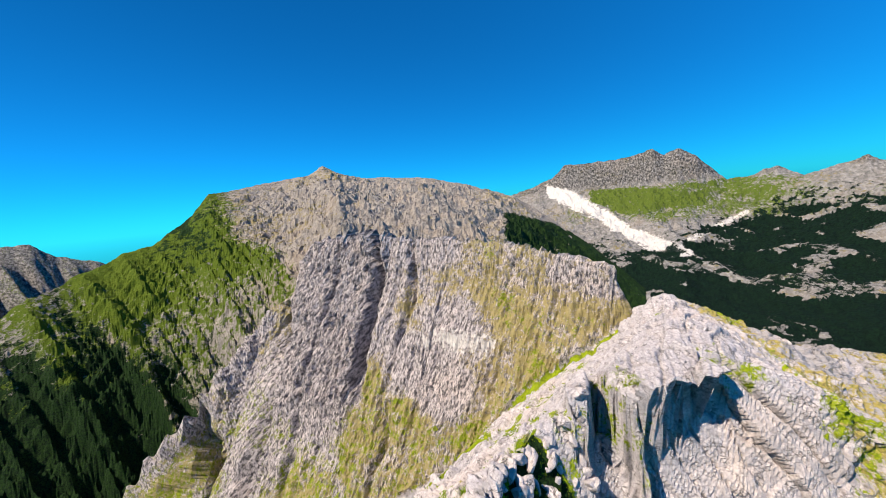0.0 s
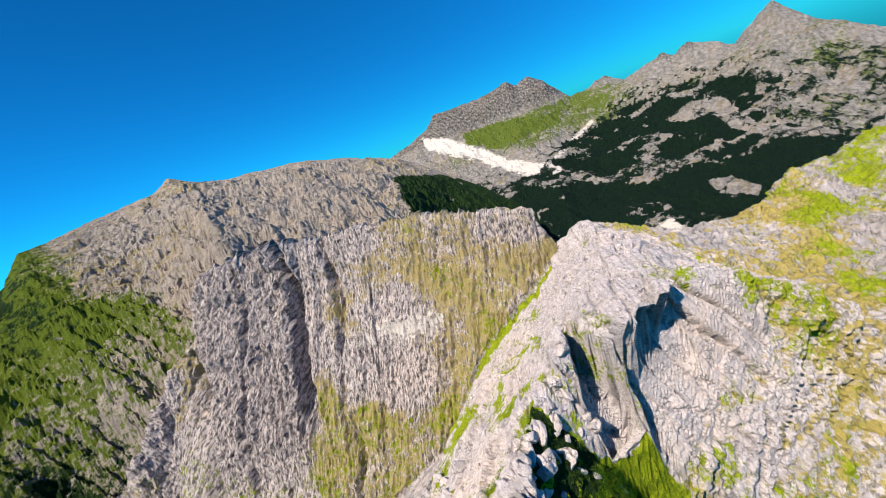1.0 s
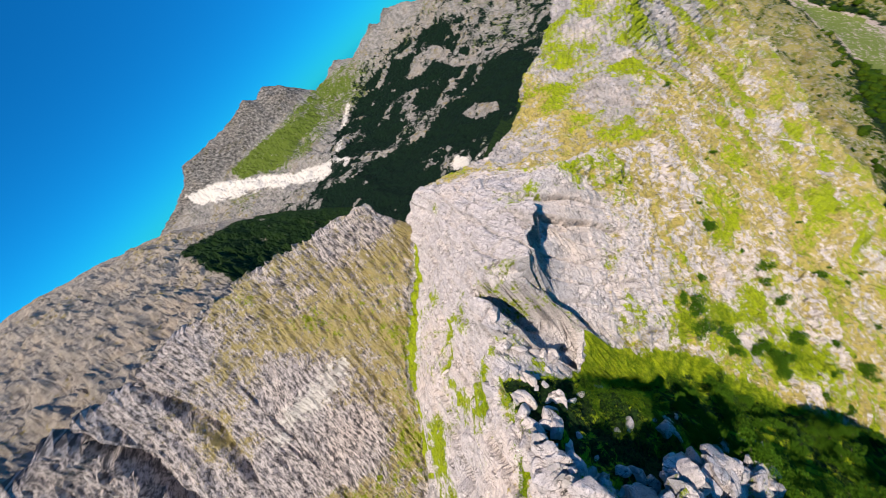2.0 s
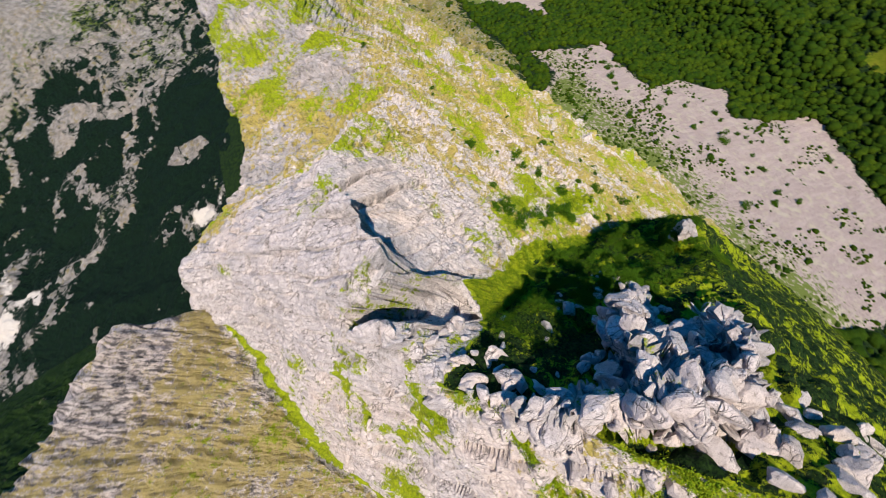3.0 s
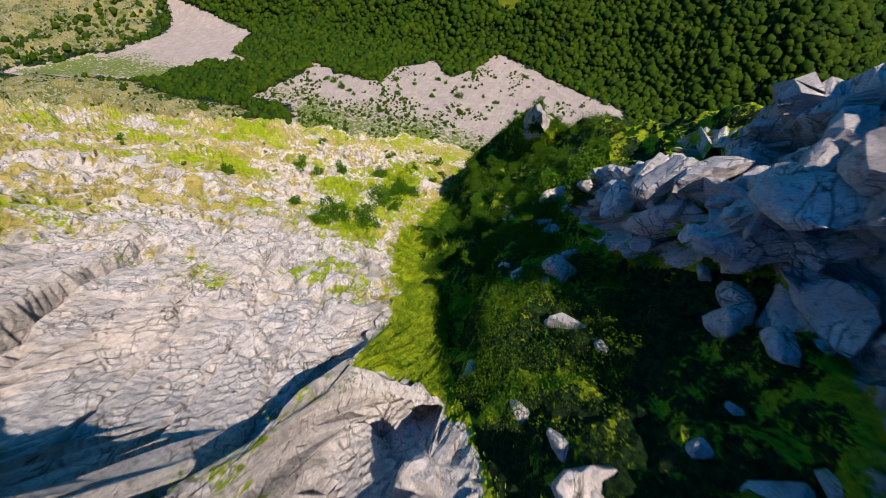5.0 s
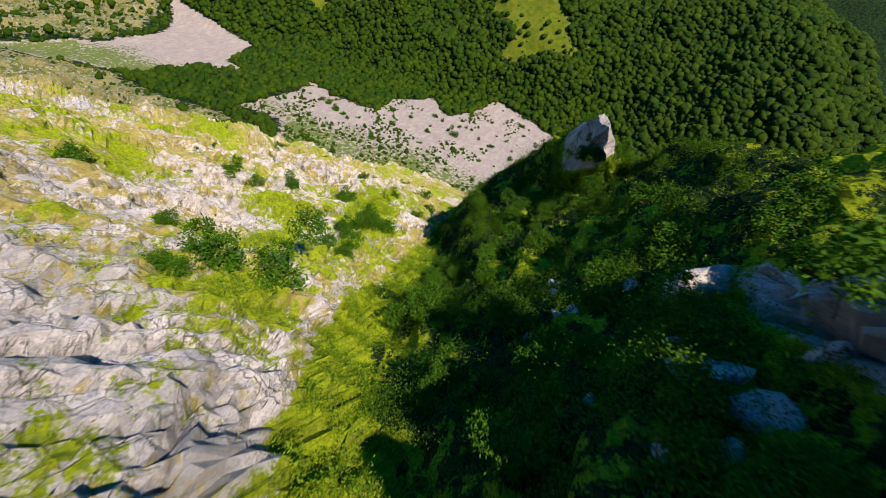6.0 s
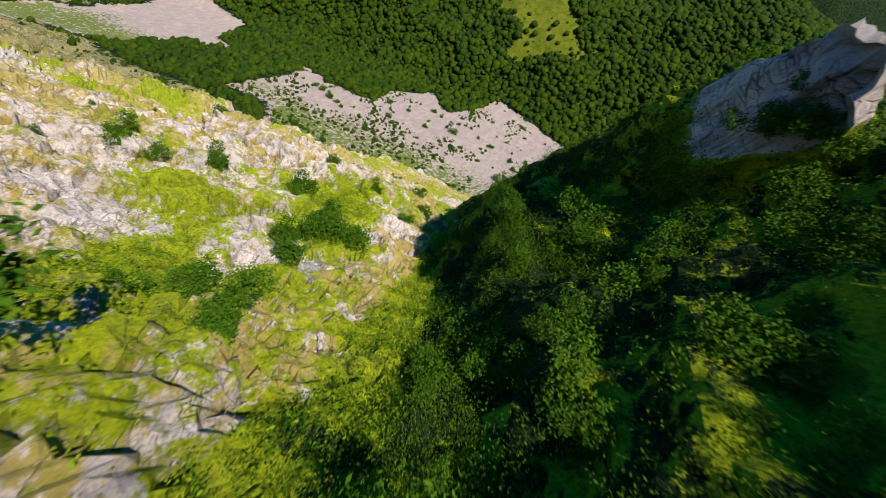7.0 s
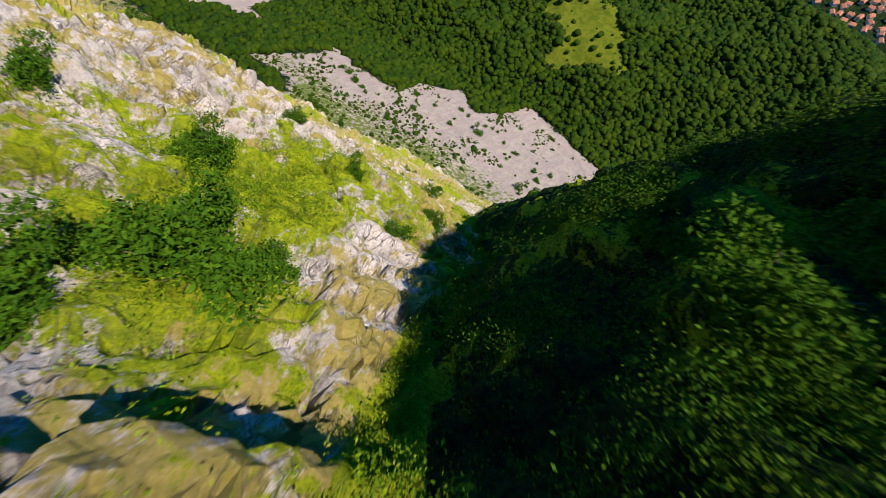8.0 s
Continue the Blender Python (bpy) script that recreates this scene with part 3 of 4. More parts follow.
def cliff_drop(z, cliff, along):
    """How far below the arete's crest a place on the striped cliff lies."""
    runs, tops, total = [0.0], [ARETE[-1][2]], 0.0
    for a, b in zip(ARETE[::-1], ARETE[::-1][1:]):
        total += math.hypot(b[0] - a[0], b[1] - a[1])
        runs.append(total)
        tops.append(b[2])
    return np.interp(along, runs, tops) - z


massif, land = build_massif()
massif.data.polygons.foreach_set("use_smooth", np.zeros(len(massif.data.polygons), bool))


# ---- valley with scree, woods and meadow ----
SCREE = [(413, -84), (403, -180), (315, -165), (287, -173), (289, -220), (245, -250), (200, -215), (163, -291), (140, -291), (-40, -215), (-60, -120), (-10, -60), (100, -60), (200, -40), (304, -40), (347, -82)]
SCREE_EAST = [(760, -10), (699, -110), (707, -172), (793, -275), (584, -233), (556, -169), (498, -158), (558, -135), (582, -66)]
MEADOW = [(226, -467), (185, -419), (172, -365), (140, -389), (62, -405), (87, -448), (141, -529), (180, -560), (240, -540)]
MEADOW_EAST = [(566, -349), (530, -333), (463, -386), (404, -405), (450, -450), (560, -420)]


BENCH = [(-330, 500), (-318, -380), (-255, -530), (-130, -605), (50, -700), (700, -950), (2600, -1200), (2600, 500)]   # beyond it the land falls to the next valley
CRAGS = [(110, -70), (190, -48), (282, -40), (333, -38), (403, -60), (539, -52), (600, -60), (678, -40), (760, 0), (1000, 20), (1700, -150), (1500, -260), (900, -235), (800, -260), (715, -160), (710, -110), (770, -5), (900, 45), (100, 45)]


def valley_height(x, y):
    floor_ = -66 + 0.5 * np.minimum(0, y + 490) + 0.10 * np.maximum(0, x - 300)
    z = smax(162.4 + 0.8227 * np.minimum(y, 60), floor_, 25)
    hill = 12 - 0.5 * np.hypot((x + 210) * 0.8, (y + 330) * 0.4)
    z = smax(z, hill, 40) - 0.85 * np.maximum(-inside(x, y, BENCH), 0)
    return smax(z, -330 + 0.0 * x, 30)


def build_valley():
    xs = steps_from(-2600, -260, 620, 2600, 6.0, 1.05)
    ys = steps_from(-4200, -560, 40, 420, 6.0, 1.05)
    X, Y = np.meshgrid(xs, ys)
    Z = valley_height(X, Y)
    P = np.stack([X, Y, Z], -1).reshape(-1, 3)
    Z = Z + (6 * fbm(P / 90, 4, 5)).reshape(X.shape)
    wooded = step(-10, -90, np.maximum(inside(X, Y, SCREE), inside(X, Y, SCREE_EAST))) * step(-150, -240, Y)
    Z = Z + wooded * (20 * fbm(P / 150, 4, 7, 0.5, True)).reshape(X.shape)
    crag = np.clip(0.5 + inside(X, Y, CRAGS) / 30 + 0.3 * fbm(P / 40, 3, 8).reshape(X.shape), 0, 1)
    Z = Z + crag * (26 * fbm(P / 55, 5, 9, 0.6, True).reshape(X.shape) + 3)
    w = (10 * fbm(P / 30, 3, 6)).reshape(X.shape)
    WX, WY = X + (28 * fbm(P / 60, 4, 14)).reshape(X.shape), Y + (28 * fbm(P / 60, 4, 15)).reshape(X.shape)
    scree = np.clip(0.5 + np.maximum(inside(X, Y, SCREE), inside(X, Y, SCREE_EAST)) / 14 + w / 14, 0, 1)
    meadow = np.clip(0.5 + np.maximum(inside(WX, WY, MEADOW), inside(WX, WY, MEADOW_EAST)) / 30 + w / 10, 0, 0.9)
    global VALLEY_GRID
    VALLEY_GRID = (xs, ys, Z)
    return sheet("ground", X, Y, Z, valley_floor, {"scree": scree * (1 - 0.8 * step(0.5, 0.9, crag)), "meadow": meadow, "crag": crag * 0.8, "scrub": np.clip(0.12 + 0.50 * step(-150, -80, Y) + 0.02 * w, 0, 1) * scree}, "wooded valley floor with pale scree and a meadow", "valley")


ground = build_valley()


# ---- the mountains round about, each over a fan of bearings and distances ----
def fan(az_lo, az_hi, n_az, d_lo, d_hi, n_d, power=1.5):
    a = np.radians(np.linspace(az_lo, az_hi, n_az))
    d = d_lo + (d_hi - d_lo) * np.linspace(0, 1, n_d) ** power
    A, D = np.meshgrid(a, d)
    return np.degrees(A), D, D * np.sin(A), D * np.cos(A)


def build_plateau():
    A, D, X, Y = fan(-75, 29, 560, 190, 1250, 300)
    jag = fbm(np.stack([A / 2.2, 0 * A, 0 * A], -1).reshape(-1, 3), 5, 43, 0.6).reshape(A.shape)
    el = np.interp(A, (-75, -58.8, -50.6, -43.8, -39.9, -35.2, -32.8, -27, -20, -17.7, -15.5, -13.9, -1.6, 4.1, 11.4, 15, 22, 29),
                   (-25, -11.7, -5.5, -2.9, -1.8, 1.5, 4.2, 5.1, 6.0, 7.2, 6.0, 5.3, 4.1, 2.5, -0.3, -2.8, -8.5, -15)) + 0.22 * jag
    dist = np.interp(A, (-75, -50, -33, -18, 11, 29), (420, 520, 640, 900, 800, 600))
    top = 500 + dist * np.tan(np.radians(el))
    kernel = np.hanning(61) / np.hanning(61).sum()
    broad = np.convolve(np.pad(el[0], 30, mode="edge"), kernel, mode="valid")[None, :] + 0 * el
    back = np.exp(-np.abs(dist - D) / 70)
    top = 500 + dist * np.tan(np.radians(el * back + (broad - 0.3) * (1 - back)))
    # a gentle karst roof that falls off to a steep green flank on the west
    front = np.interp(A, (-75, -46, -36, -24, -16, 10, 29), (0.75, 0.75, 0.6, 0.34, 0.2, 0.14, 0.3))
    Z = top - front * (dist - D)
    Z = np.where(D > dist, top - 0.4 * (D - dist), Z)
    P = np.stack([X, Y, Z], -1).reshape(-1, 3)
    shape = X.shape
    rough = fbm(P / 120, 6, 41).reshape(shape)
    ribs = fbm(P / 60, 6, 47, 0.6, True).reshape(shape)
    flank = step(-20, -30, A + 7 * rough + (D - 420) * 0.014)
    # gullies and spurs that run down the flank
    spurs = fbm(np.stack([A / 5.0 + D / 190, D / 420, 0 * A], -1).reshape(-1, 3), 5, 83, 0.55, True).reshape(shape)
    edge = 1 - np.exp(-np.abs(D - dist) / 90)
    Z = Z + (12 * rough + 18 * ribs * (1 - flank) + 9 * fbm(P / 22, 4, 49, 0.6, True).reshape(shape) * (1 - flank) + flank * (34 * spurs + 12 * fbm(P / 18, 4, 87, 0.6, True).reshape(shape))) * (0.12 + 0.88 * edge)
    E = np.degrees(np.arctan2(Z - 500, D))
    green = flank * np.clip(0.52 + 0.55 * rough + 0.25 * spurs, 0, 0.75) + 0.06
    pines = step(7, 11, A) * step(0.6, -0.6, E + 2.6 + 0.34 * (A - 11)) * step(-0.25, 0.1, rough + 0.25 * ribs)
    # thick dark scrub low in the west: forest, plus valley shade as colour
    shrub = flank * np.clip(0.46 - 0.6 * spurs + 0.5 * rough + 0.9 * step(-30, -50, A + 8 * rough) * step(520, 320, D + 120 * rough), 0, 0.85) + 0.8 * pines
    return sheet("plateau_mountain", X, Y, Z, karst, {"grass": np.clip(green, 0, 1), "dry": np.clip(0.32 + 0.3 * rough, 0, 0.6), "shrub": np.clip(shrub, 0, 1), "pale": 0 * X, "along": A * 8, "cliff": 0 * X},
                 "barren grey-brown karst mountain with green western flanks", "mountain")


plateau = build_plateau()
plateau.data.polygons.foreach_set("use_smooth", np.zeros(len(plateau.data.polygons), bool))


def build_north():
    A, D, X, Y = fan(-4, 105, 680, 330, 2300, 250, 1.3)
    shape = X.shape
    jag = fbm(np.stack([A / 1.6, 0 * A, 0 * A], -1).reshape(-1, 3), 5, 53, 0.65).reshape(shape)
    el = np.interp(A, (-4, 11.4, 14, 17, 19.0, 24.2, 27, 30.2, 31.6, 33.4, 35, 38.2, 40.5, 42.7, 45, 49.5, 50.7, 52.1, 53.8, 56.3, 59.6, 62.5, 67.2, 75, 105),
                   (-4, 0.2, 0.8, 2.0, 3.7, 3.6, 3.8, 4.3, 3.4, 4.0, 2.8, -0.8, -0.5, 0.5, -1.1, 0.4, -0.4, 0.8, -0.2, -1.2, 1.6, -1.6, -4.6, -6.0, -8)) + 0.4 * jag
    dist = np.interp(A, (-4, 40, 60, 105), (1700, 1800, 1700, 1500))
    top = 500 + dist * np.tan(np.radians(el))
    kernel = np.hanning(81) / np.hanning(81).sum()
    broad = np.convolve(np.pad(el[0], 40, mode="edge"), kernel, mode="valid")[None, :] + 0 * el
    back = np.exp(-np.abs(dist - D) / 160)
    top = 500 + dist * np.tan(np.radians(el * back + (broad - 0.4) * (1 - back)))
    low = 170.0
    u = np.clip((D - 520) / (dist - 520), 0, 1)
    Z = low + (top - low) * (0.60 * u + 0.28 * u ** 4 + 0.12 * step(0.86, 0.97, u))
    Z = np.where(D > dist, top - 0.5 * (D - dist), Z)
    Z = np.where(D < 520, low - 0.6 * (520 - D), Z)
    Z = Z - 420 * step(80, 96, A)
    P = np.stack([X, Y, Z], -1).reshape(-1, 3)
    rough = fbm(P / 260, 6, 51).reshape(shape)
    ribs = fbm(P / 120, 6, 57, 0.6, True).reshape(shape)
    crags = fbm(P / 45, 5, 58, 0.6, True).reshape(shape)
    Z = Z + (26 * rough + 44 * ribs + 16 * crags) * u * (0.06 + 0.94 * (1 - np.exp(-np.abs(D - dist) / 110)))
    Z = Z + 12 * fbm(P / 40, 4, 59).reshape(shape) * (1 - u)
    E = np.degrees(np.arctan2(Z - 500, D))
    AW, EW = A + 0.5 * rough + 0.5 * crags, E + 0.35 * ribs
    quarry = [(16.4, 1.1), (20.4, -0.4), (24.0, -3.1), (28.0, -6.4), (35.0, -9.3), (34.7, -10.3), (30.6, -9.8), (27.2, -7.6), (22.8, -4.3), (16.6, -0.7)]
    track = [(33.1, -8.3), (40.0, -4.5), (40.5, -4.7), (40.2, -5.1), (34.3, -8.6)]
    bald = [(48.8, -7.5), (51.2, -6.1), (54.5, -6.4), (56.6, -9.6), (58.7, -11.7), (56.5, -11.5), (53.3, -7.8), (50.6, -8.3)]
    glade = [(52.1, -16.2), (54.4, -16.1), (57.0, -17.7), (56.7, -18.8), (53.1, -17.8)]
    shoulder = [(58.0, -4.1), (60.8, -3.7), (64.8, -4.1), (67.2, -7.7), (67.2, -14.0), (63.9, -10.9), (60.6, -7.5)]
    alp = [(22.0, 0.2), (27.6, -0.3), (35.9, -2.1), (36.0, -3.4), (31.0, -3.5), (26.5, -4.0), (22.7, -1.8)]
    pale = np.clip(0.42 + inside(AW, EW, quarry) * 0.8 + 0.3 * crags, 0, 0.9)
    pale = np.maximum(pale, np.clip(0.4 + inside(A, E, track) * 2.5, 0, 0.6))
    for ca, ce, r in ((47, -21.4, 1.2), (56, -22.8, 1.0), (50, -22.6, 0.6)):
        pale = np.maximum(pale, np.clip(1.0 - np.hypot(A - ca, (E - ce) * 1.5) / r * 0.5 + 0.2 * ribs, 0, 1))
    rocky = np.maximum(np.maximum(inside(AW, EW, bald), inside(AW, EW, glade)), inside(AW, EW, shoulder))
    line = np.interp(A, (16, 31, 33, 40, 44, 50, 60, 70, 105), (-9, -9, -7.2, -5.6, -3.9, -3.2, -4.6, -8, -10))
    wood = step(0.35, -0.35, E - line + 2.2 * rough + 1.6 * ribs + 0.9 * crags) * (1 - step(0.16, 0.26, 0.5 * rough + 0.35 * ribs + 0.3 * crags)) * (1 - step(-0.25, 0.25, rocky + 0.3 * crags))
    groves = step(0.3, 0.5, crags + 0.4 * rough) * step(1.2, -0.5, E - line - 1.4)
    meadow = step(-6.5, -5.0, E + 0.8 * rough) * step(0.2, -1.2, E) * step(17, 20, A) * (1 - 0.75 * step(42, 50, A))
    grass = np.clip(0.16 + 0.30 * meadow + 0.6 * step(-0.4, 0.4, inside(AW, EW, alp)) + 0.5 * rough + 0.25 * crags, 0, 0.72)
    crag = step(-0.6, 0.6, E + 0.4 * ribs) * step(60, 50, A)
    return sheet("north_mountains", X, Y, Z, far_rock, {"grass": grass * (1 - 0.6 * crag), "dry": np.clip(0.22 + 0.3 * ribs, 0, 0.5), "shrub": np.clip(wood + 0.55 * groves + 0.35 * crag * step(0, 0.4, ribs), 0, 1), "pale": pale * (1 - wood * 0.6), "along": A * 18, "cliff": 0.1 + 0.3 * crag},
                 "range of rocky grey peaks above dark woods and a white scree", "mountain")


north = build_north()
north.data.polygons.foreach_set("use_smooth", np.zeros(len(north.data.polygons), bool))


def build_west():
    A, D, X, Y = fan(-110, -36, 360, 1500, 3200, 110, 1.0)
    jag = fbm(np.stack([A / 1.8, 0 * A, 0 * A], -1).reshape(-1, 3), 5, 63, 0.65).reshape(A.shape)
    el = np.interp(A, (-110, -70, -60, -55.6, -49.6, -48, -44.1, -40, -36), (-3, 0, 1.0, 0.5, 0, -1.4, -2.9, -5, -9)) + 0.4 * jag
    top = 500 + 2300 * np.tan(np.radians(el))
    Z = top - 0.55 * np.abs(D - 2300)
    P = np.stack([X, Y, Z], -1).reshape(-1, 3)
    spurs = fbm(np.stack([A / 4.0 + D / 900, D / 1500, 0 * A], -1).reshape(-1, 3), 5, 67, 0.55, True).reshape(A.shape)
    Z = Z + (150 * spurs) * (0.04 + 0.96 * (1 - np.exp(-np.abs(D - 2300) / 250)))
    return sheet("west_ridge", X, Y, Z, far_rock, {"grass": 0.25 + 0.2 * spurs, "dry": 0.15 + 0 * X, "shrub": 0.35 - 0.4 * spurs, "pale": 0 * X, "along": A * 18, "cliff": 0.4 + 0 * X}, "distant jagged dark ridge", "mountain")


west_ridge = build_west()


# ---- loose things on the massif ----
bpy.context.view_layer.update()


def ground_at(ob, x, y, top=900.0):
    hit, place, normal, _ = ob.ray_cast((x, y, top), (0, 0, -1))
    return (place, normal) if hit else (None, None)


def mesh_from(name, co, faces, material, smooth=False):
    me = bpy.data.meshes.new(name)
    k = faces.shape[1]
    me.vertices.add(len(co))
    me.vertices.foreach_set("co", co.astype(np.float32).ravel())
    me.loops.add(faces.size)
    me.loops.foreach_set("vertex_index", faces.ravel().astype(np.int32))
    me.polygons.add(len(faces))
    me.polygons.foreach_set("loop_start", np.arange(0, faces.size, k))
    me.polygons.foreach_set("use_smooth", np.full(len(faces), smooth))
    me.update(calc_edges=True)
    me.materials.append(material)
    return me


def ball(subdivisions):
    bm = bmesh.new()
    bmesh.ops.create_icosphere(bm, subdivisions=subdivisions, radius=1.0)
    co = np.array([v.co[:] for v in bm.verts])
    f = np.array([[v.index for v in p.verts] for p in bm.faces])
    bm.free()
    return co, f


rng = np.random.default_rng(7)


def boulder_mesh(seed):
    """A block of limestone: a ball cut by a dozen random planes, chipped along its edges."""
    r = np.random.default_rng(seed)
    co, f = ball(3)
    n = r.normal(size=(15, 3))
    n /= np.linalg.norm(n, axis=1)[:, None]
    d = r.uniform(0.36, 0.62, 15)
    reach = np.full(len(co), 1.0)
    for a, b in zip(n, d):
        c = (co * a).sum(1)
        reach = np.where(c > 1e-3, np.minimum(reach, b / np.maximum(c, 1e-3)), reach)
    co = co * (reach * (1 + 0.07 * fbm(co * 4.0, 4, seed)))[:, None] * 1.5
    co = co * np.array((1.0, r.uniform(0.65, 1.0), r.uniform(0.7, 1.25)))
    return mesh_from("boulder", co, f, limestone)


BOULDERS = [boulder_mesh(100 + i) for i in range(9)]


def place_boulder(x, y, size, label, sink=0.62):
    place, normal = ground_at(massif, x, y)
    if place is None:
        return
    ob = new("boulder", BOULDERS[int(rng.integers(len(BOULDERS)))])
    lean = normal.to_track_quat("Z", "Y").to_matrix().to_4x4()
    spin = Euler((rng.uniform(-0.5, 0.5), rng.uniform(-0.5, 0.5), rng.uniform(0, 6.28))).to_matrix().to_4x4()
    half = Matrix.LocRotScale(place + normal * size * (0.5 - sink), None, None) @ lean.lerp(Matrix.Identity(4), 0.4) @ spin
    ob.matrix_world = half @ Matrix.Diagonal((size, size * rng.uniform(0.7, 1.0), size * rng.uniform(0.8, 1.3), 1))
    tagged(ob, label, "boulder", "boulders along the rocky crest")


def along_line(line, count, spread):
    for _ in range(count):
        k = int(rng.integers(len(line) - 1))
        a, b, t = line[k], line[k + 1], rng.uniform()
        yield a[0] + (b[0] - a[0]) * t + rng.normal() * spread, a[1] + (b[1] - a[1]) * t + rng.normal() * spread


for bx, by in along_line(((22, 50), (9, 49), (1, 38), (-3, 28), (-15, 17)), 130, 2.4):
    place_boulder(bx, by, rng.uniform(0.5, 1.9), "angular grey limestone boulder wedged on the rocky crest")
for bx, by in along_line(((-3, 28), (6, 30), (9, 28)), 110, 2.6):
    place_boulder(bx, by, rng.uniform(0.5, 1.9), "large grey limestone block on the rocky outcrop")
for _ in range(22):
    place_boulder(rng.uniform(13, 22), rng.uniform(25, 37), rng.uniform(0.3, 0.7), "grey limestone block showing through the turf of the wall", 0.75)
for _ in range(110):
    place_boulder(rng.uniform(-25, 14), rng.uniform(30, 75), rng.uniform(0.4, 1.7), "weathered limestone boulder half sunk in the green slope", 0.7)


def leaves(points, normals, size_lo, size_hi, per, spread, flat, r):
    """Small leaf blades in clusters round the given places."""
    k = np.repeat(np.arange(len(points)), per)
    c = points[k] + r.normal(size=(len(k), 3)) * spread[k][:, None] + normals[k] * (np.abs(r.normal(size=len(k))) * spread[k])[:, None]
    a = r.normal(size=(len(k), 3))
    a /= np.linalg.norm(a, axis=1)[:, None]
    b = np.cross(a, r.normal(size=(len(k), 3)) + normals[k] * flat)
    b /= np.linalg.norm(b, axis=1)[:, None] + 1e-9
    sz = r.uniform(size_lo, size_hi, len(k))[:, None] * (0.6 + 0.8 * spread[k][:, None] / spread.mean())
    co = np.stack([c - a * sz, c + b * sz * 0.42, c + a * sz, c - b * sz * 0.42], 1).reshape(-1, 3)
    f = np.arange(len(co)).reshape(-1, 4)
    return co, f


def scatter(weight, count, r):
    w = (weight * land["area"]).ravel()
    pick = r.choice(w.size, count, p=w / w.sum())
    return land["P"].reshape(-1, 3)[pick], land["N"].reshape(-1, 3)[pick], pick


def cover(name, weight, count, per, lo, hi, spread, material, label):
    r = np.random.default_rng(len(name) * 31 + count)
    p, n, _ = scatter(weight, count, r)
    p = p + r.normal(size=p.shape) * 0.25
    co, f = leaves(p, n, lo, hi, per, np.full(len(p), spread) * r.uniform(0.5, 1.6, len(p)), 0.6, r)
    ob = new(name, mesh_from(name, co, f, material))
    return tagged(ob, label, "grass", kind="stuff")


GX, GY, GZ = land["P"][..., 0], land["P"][..., 1], land["P"][..., 2]
near = (GX < 110) & (GX > -25) & (GY > -8) & (GY < 75)
lumpy = 0.25 + step(-0.1, 0.35, fbm(land["P"].reshape(-1, 3) / 4.0, 3, 303).reshape(GX.shape))
cover("wall_turf", land["wall"] * near * lumpy * (GX > 9) * (GY > 2) * (GY < 46), 26000, 15, 0.026, 0.058, 0.13, shaded_turf_leaf, "dense green turf and low scrub on the shaded wall")
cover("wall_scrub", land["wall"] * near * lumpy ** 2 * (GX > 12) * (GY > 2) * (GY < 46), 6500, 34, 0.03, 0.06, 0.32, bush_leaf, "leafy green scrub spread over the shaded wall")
cover("slab_turf", land["slab"] * near * step(0.3, 0.6, land["grass"]), 12000, 7, 0.03, 0.07, 0.13, bright_leaf, "bright green grass on the sunlit slab")
cover("gully_turf", (land["slab"] + land["dome"]) * near * step(0.55, 0.8, land["grass"]) * (GX > 14) * (GX < 60) * (GY > 2) * (GY < 48), 11000, 10, 0.03, 0.075, 0.16, gully_leaf, "rank green grass along the gully and its ledges")
cover("slab_hay", land["slab"] * near * step(0.25, 0.5, land["dry"]) * (GY < 48), 9000, 5, 0.03, 0.065, 0.12, dry_leaf, "straw-coloured dry grass on the sunlit slab")
cover("west_turf", land["west"] * near * step(0.4, 0.7, land["grass"]), 9000, 5, 0.05, 0.12, 0.14, bright_leaf, "bright green grass on the western slope")


def bush_mesh(seed, material, name):
    """A rounded bush: leaf blades on a few overlapping lobes, over short stems."""
    r = np.random.default_rng(seed)
    pts, nor = [], []
    for _ in range(int(r.integers(5, 9))):
        c = r.normal(size=3) * (0.45, 0.45, 0.22) + (0, 0, 0.42)
        d = r.normal(size=(55, 3))
        d /= np.linalg.norm(d, axis=1)[:, None]
        pts.append(c + d * r.uniform(0.25, 0.42, (55, 1)) * (1, 1, 0.85))
        nor.append(d)
    p, n = np.concatenate(pts), np.concatenate(nor)
    co, f = leaves(p, n, 0.026, 0.055, 12, np.full(len(p), 0.07), 0.3, r)
    return mesh_from(name, co, f, material)


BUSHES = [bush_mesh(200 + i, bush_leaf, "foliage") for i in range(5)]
twig_wood = Nodes("twig_wood")
twig_wood = twig_wood.finish(twig_wood.mix(twig_wood.noise(6.0), (0.10, 0.075, 0.05), (0.2, 0.16, 0.12)), 0.9)


def stems_mesh(seed):
    r = np.random.default_rng(seed)
    co, f = [], []
    for _ in range(5):
        tip = r.normal(size=3) * (0.35, 0.35, 0.1) + (0, 0, 0.6)
        for q in range(4):
            a = q * math.pi / 2
            off = np.array((math.cos(a), math.sin(a), 0)) * 0.025
            co += [off + (0, 0, -0.35), off * 0.4 + tip]
        base = len(co) - 8
        f += [[base + 2 * q, base + (2 * q + 2) % 8, base + (2 * q + 3) % 8, base + 2 * q + 1] for q in range(4)]
    return mesh_from("trunk", np.array(co), np.array(f), twig_wood)


STEMS = stems_mesh(5)


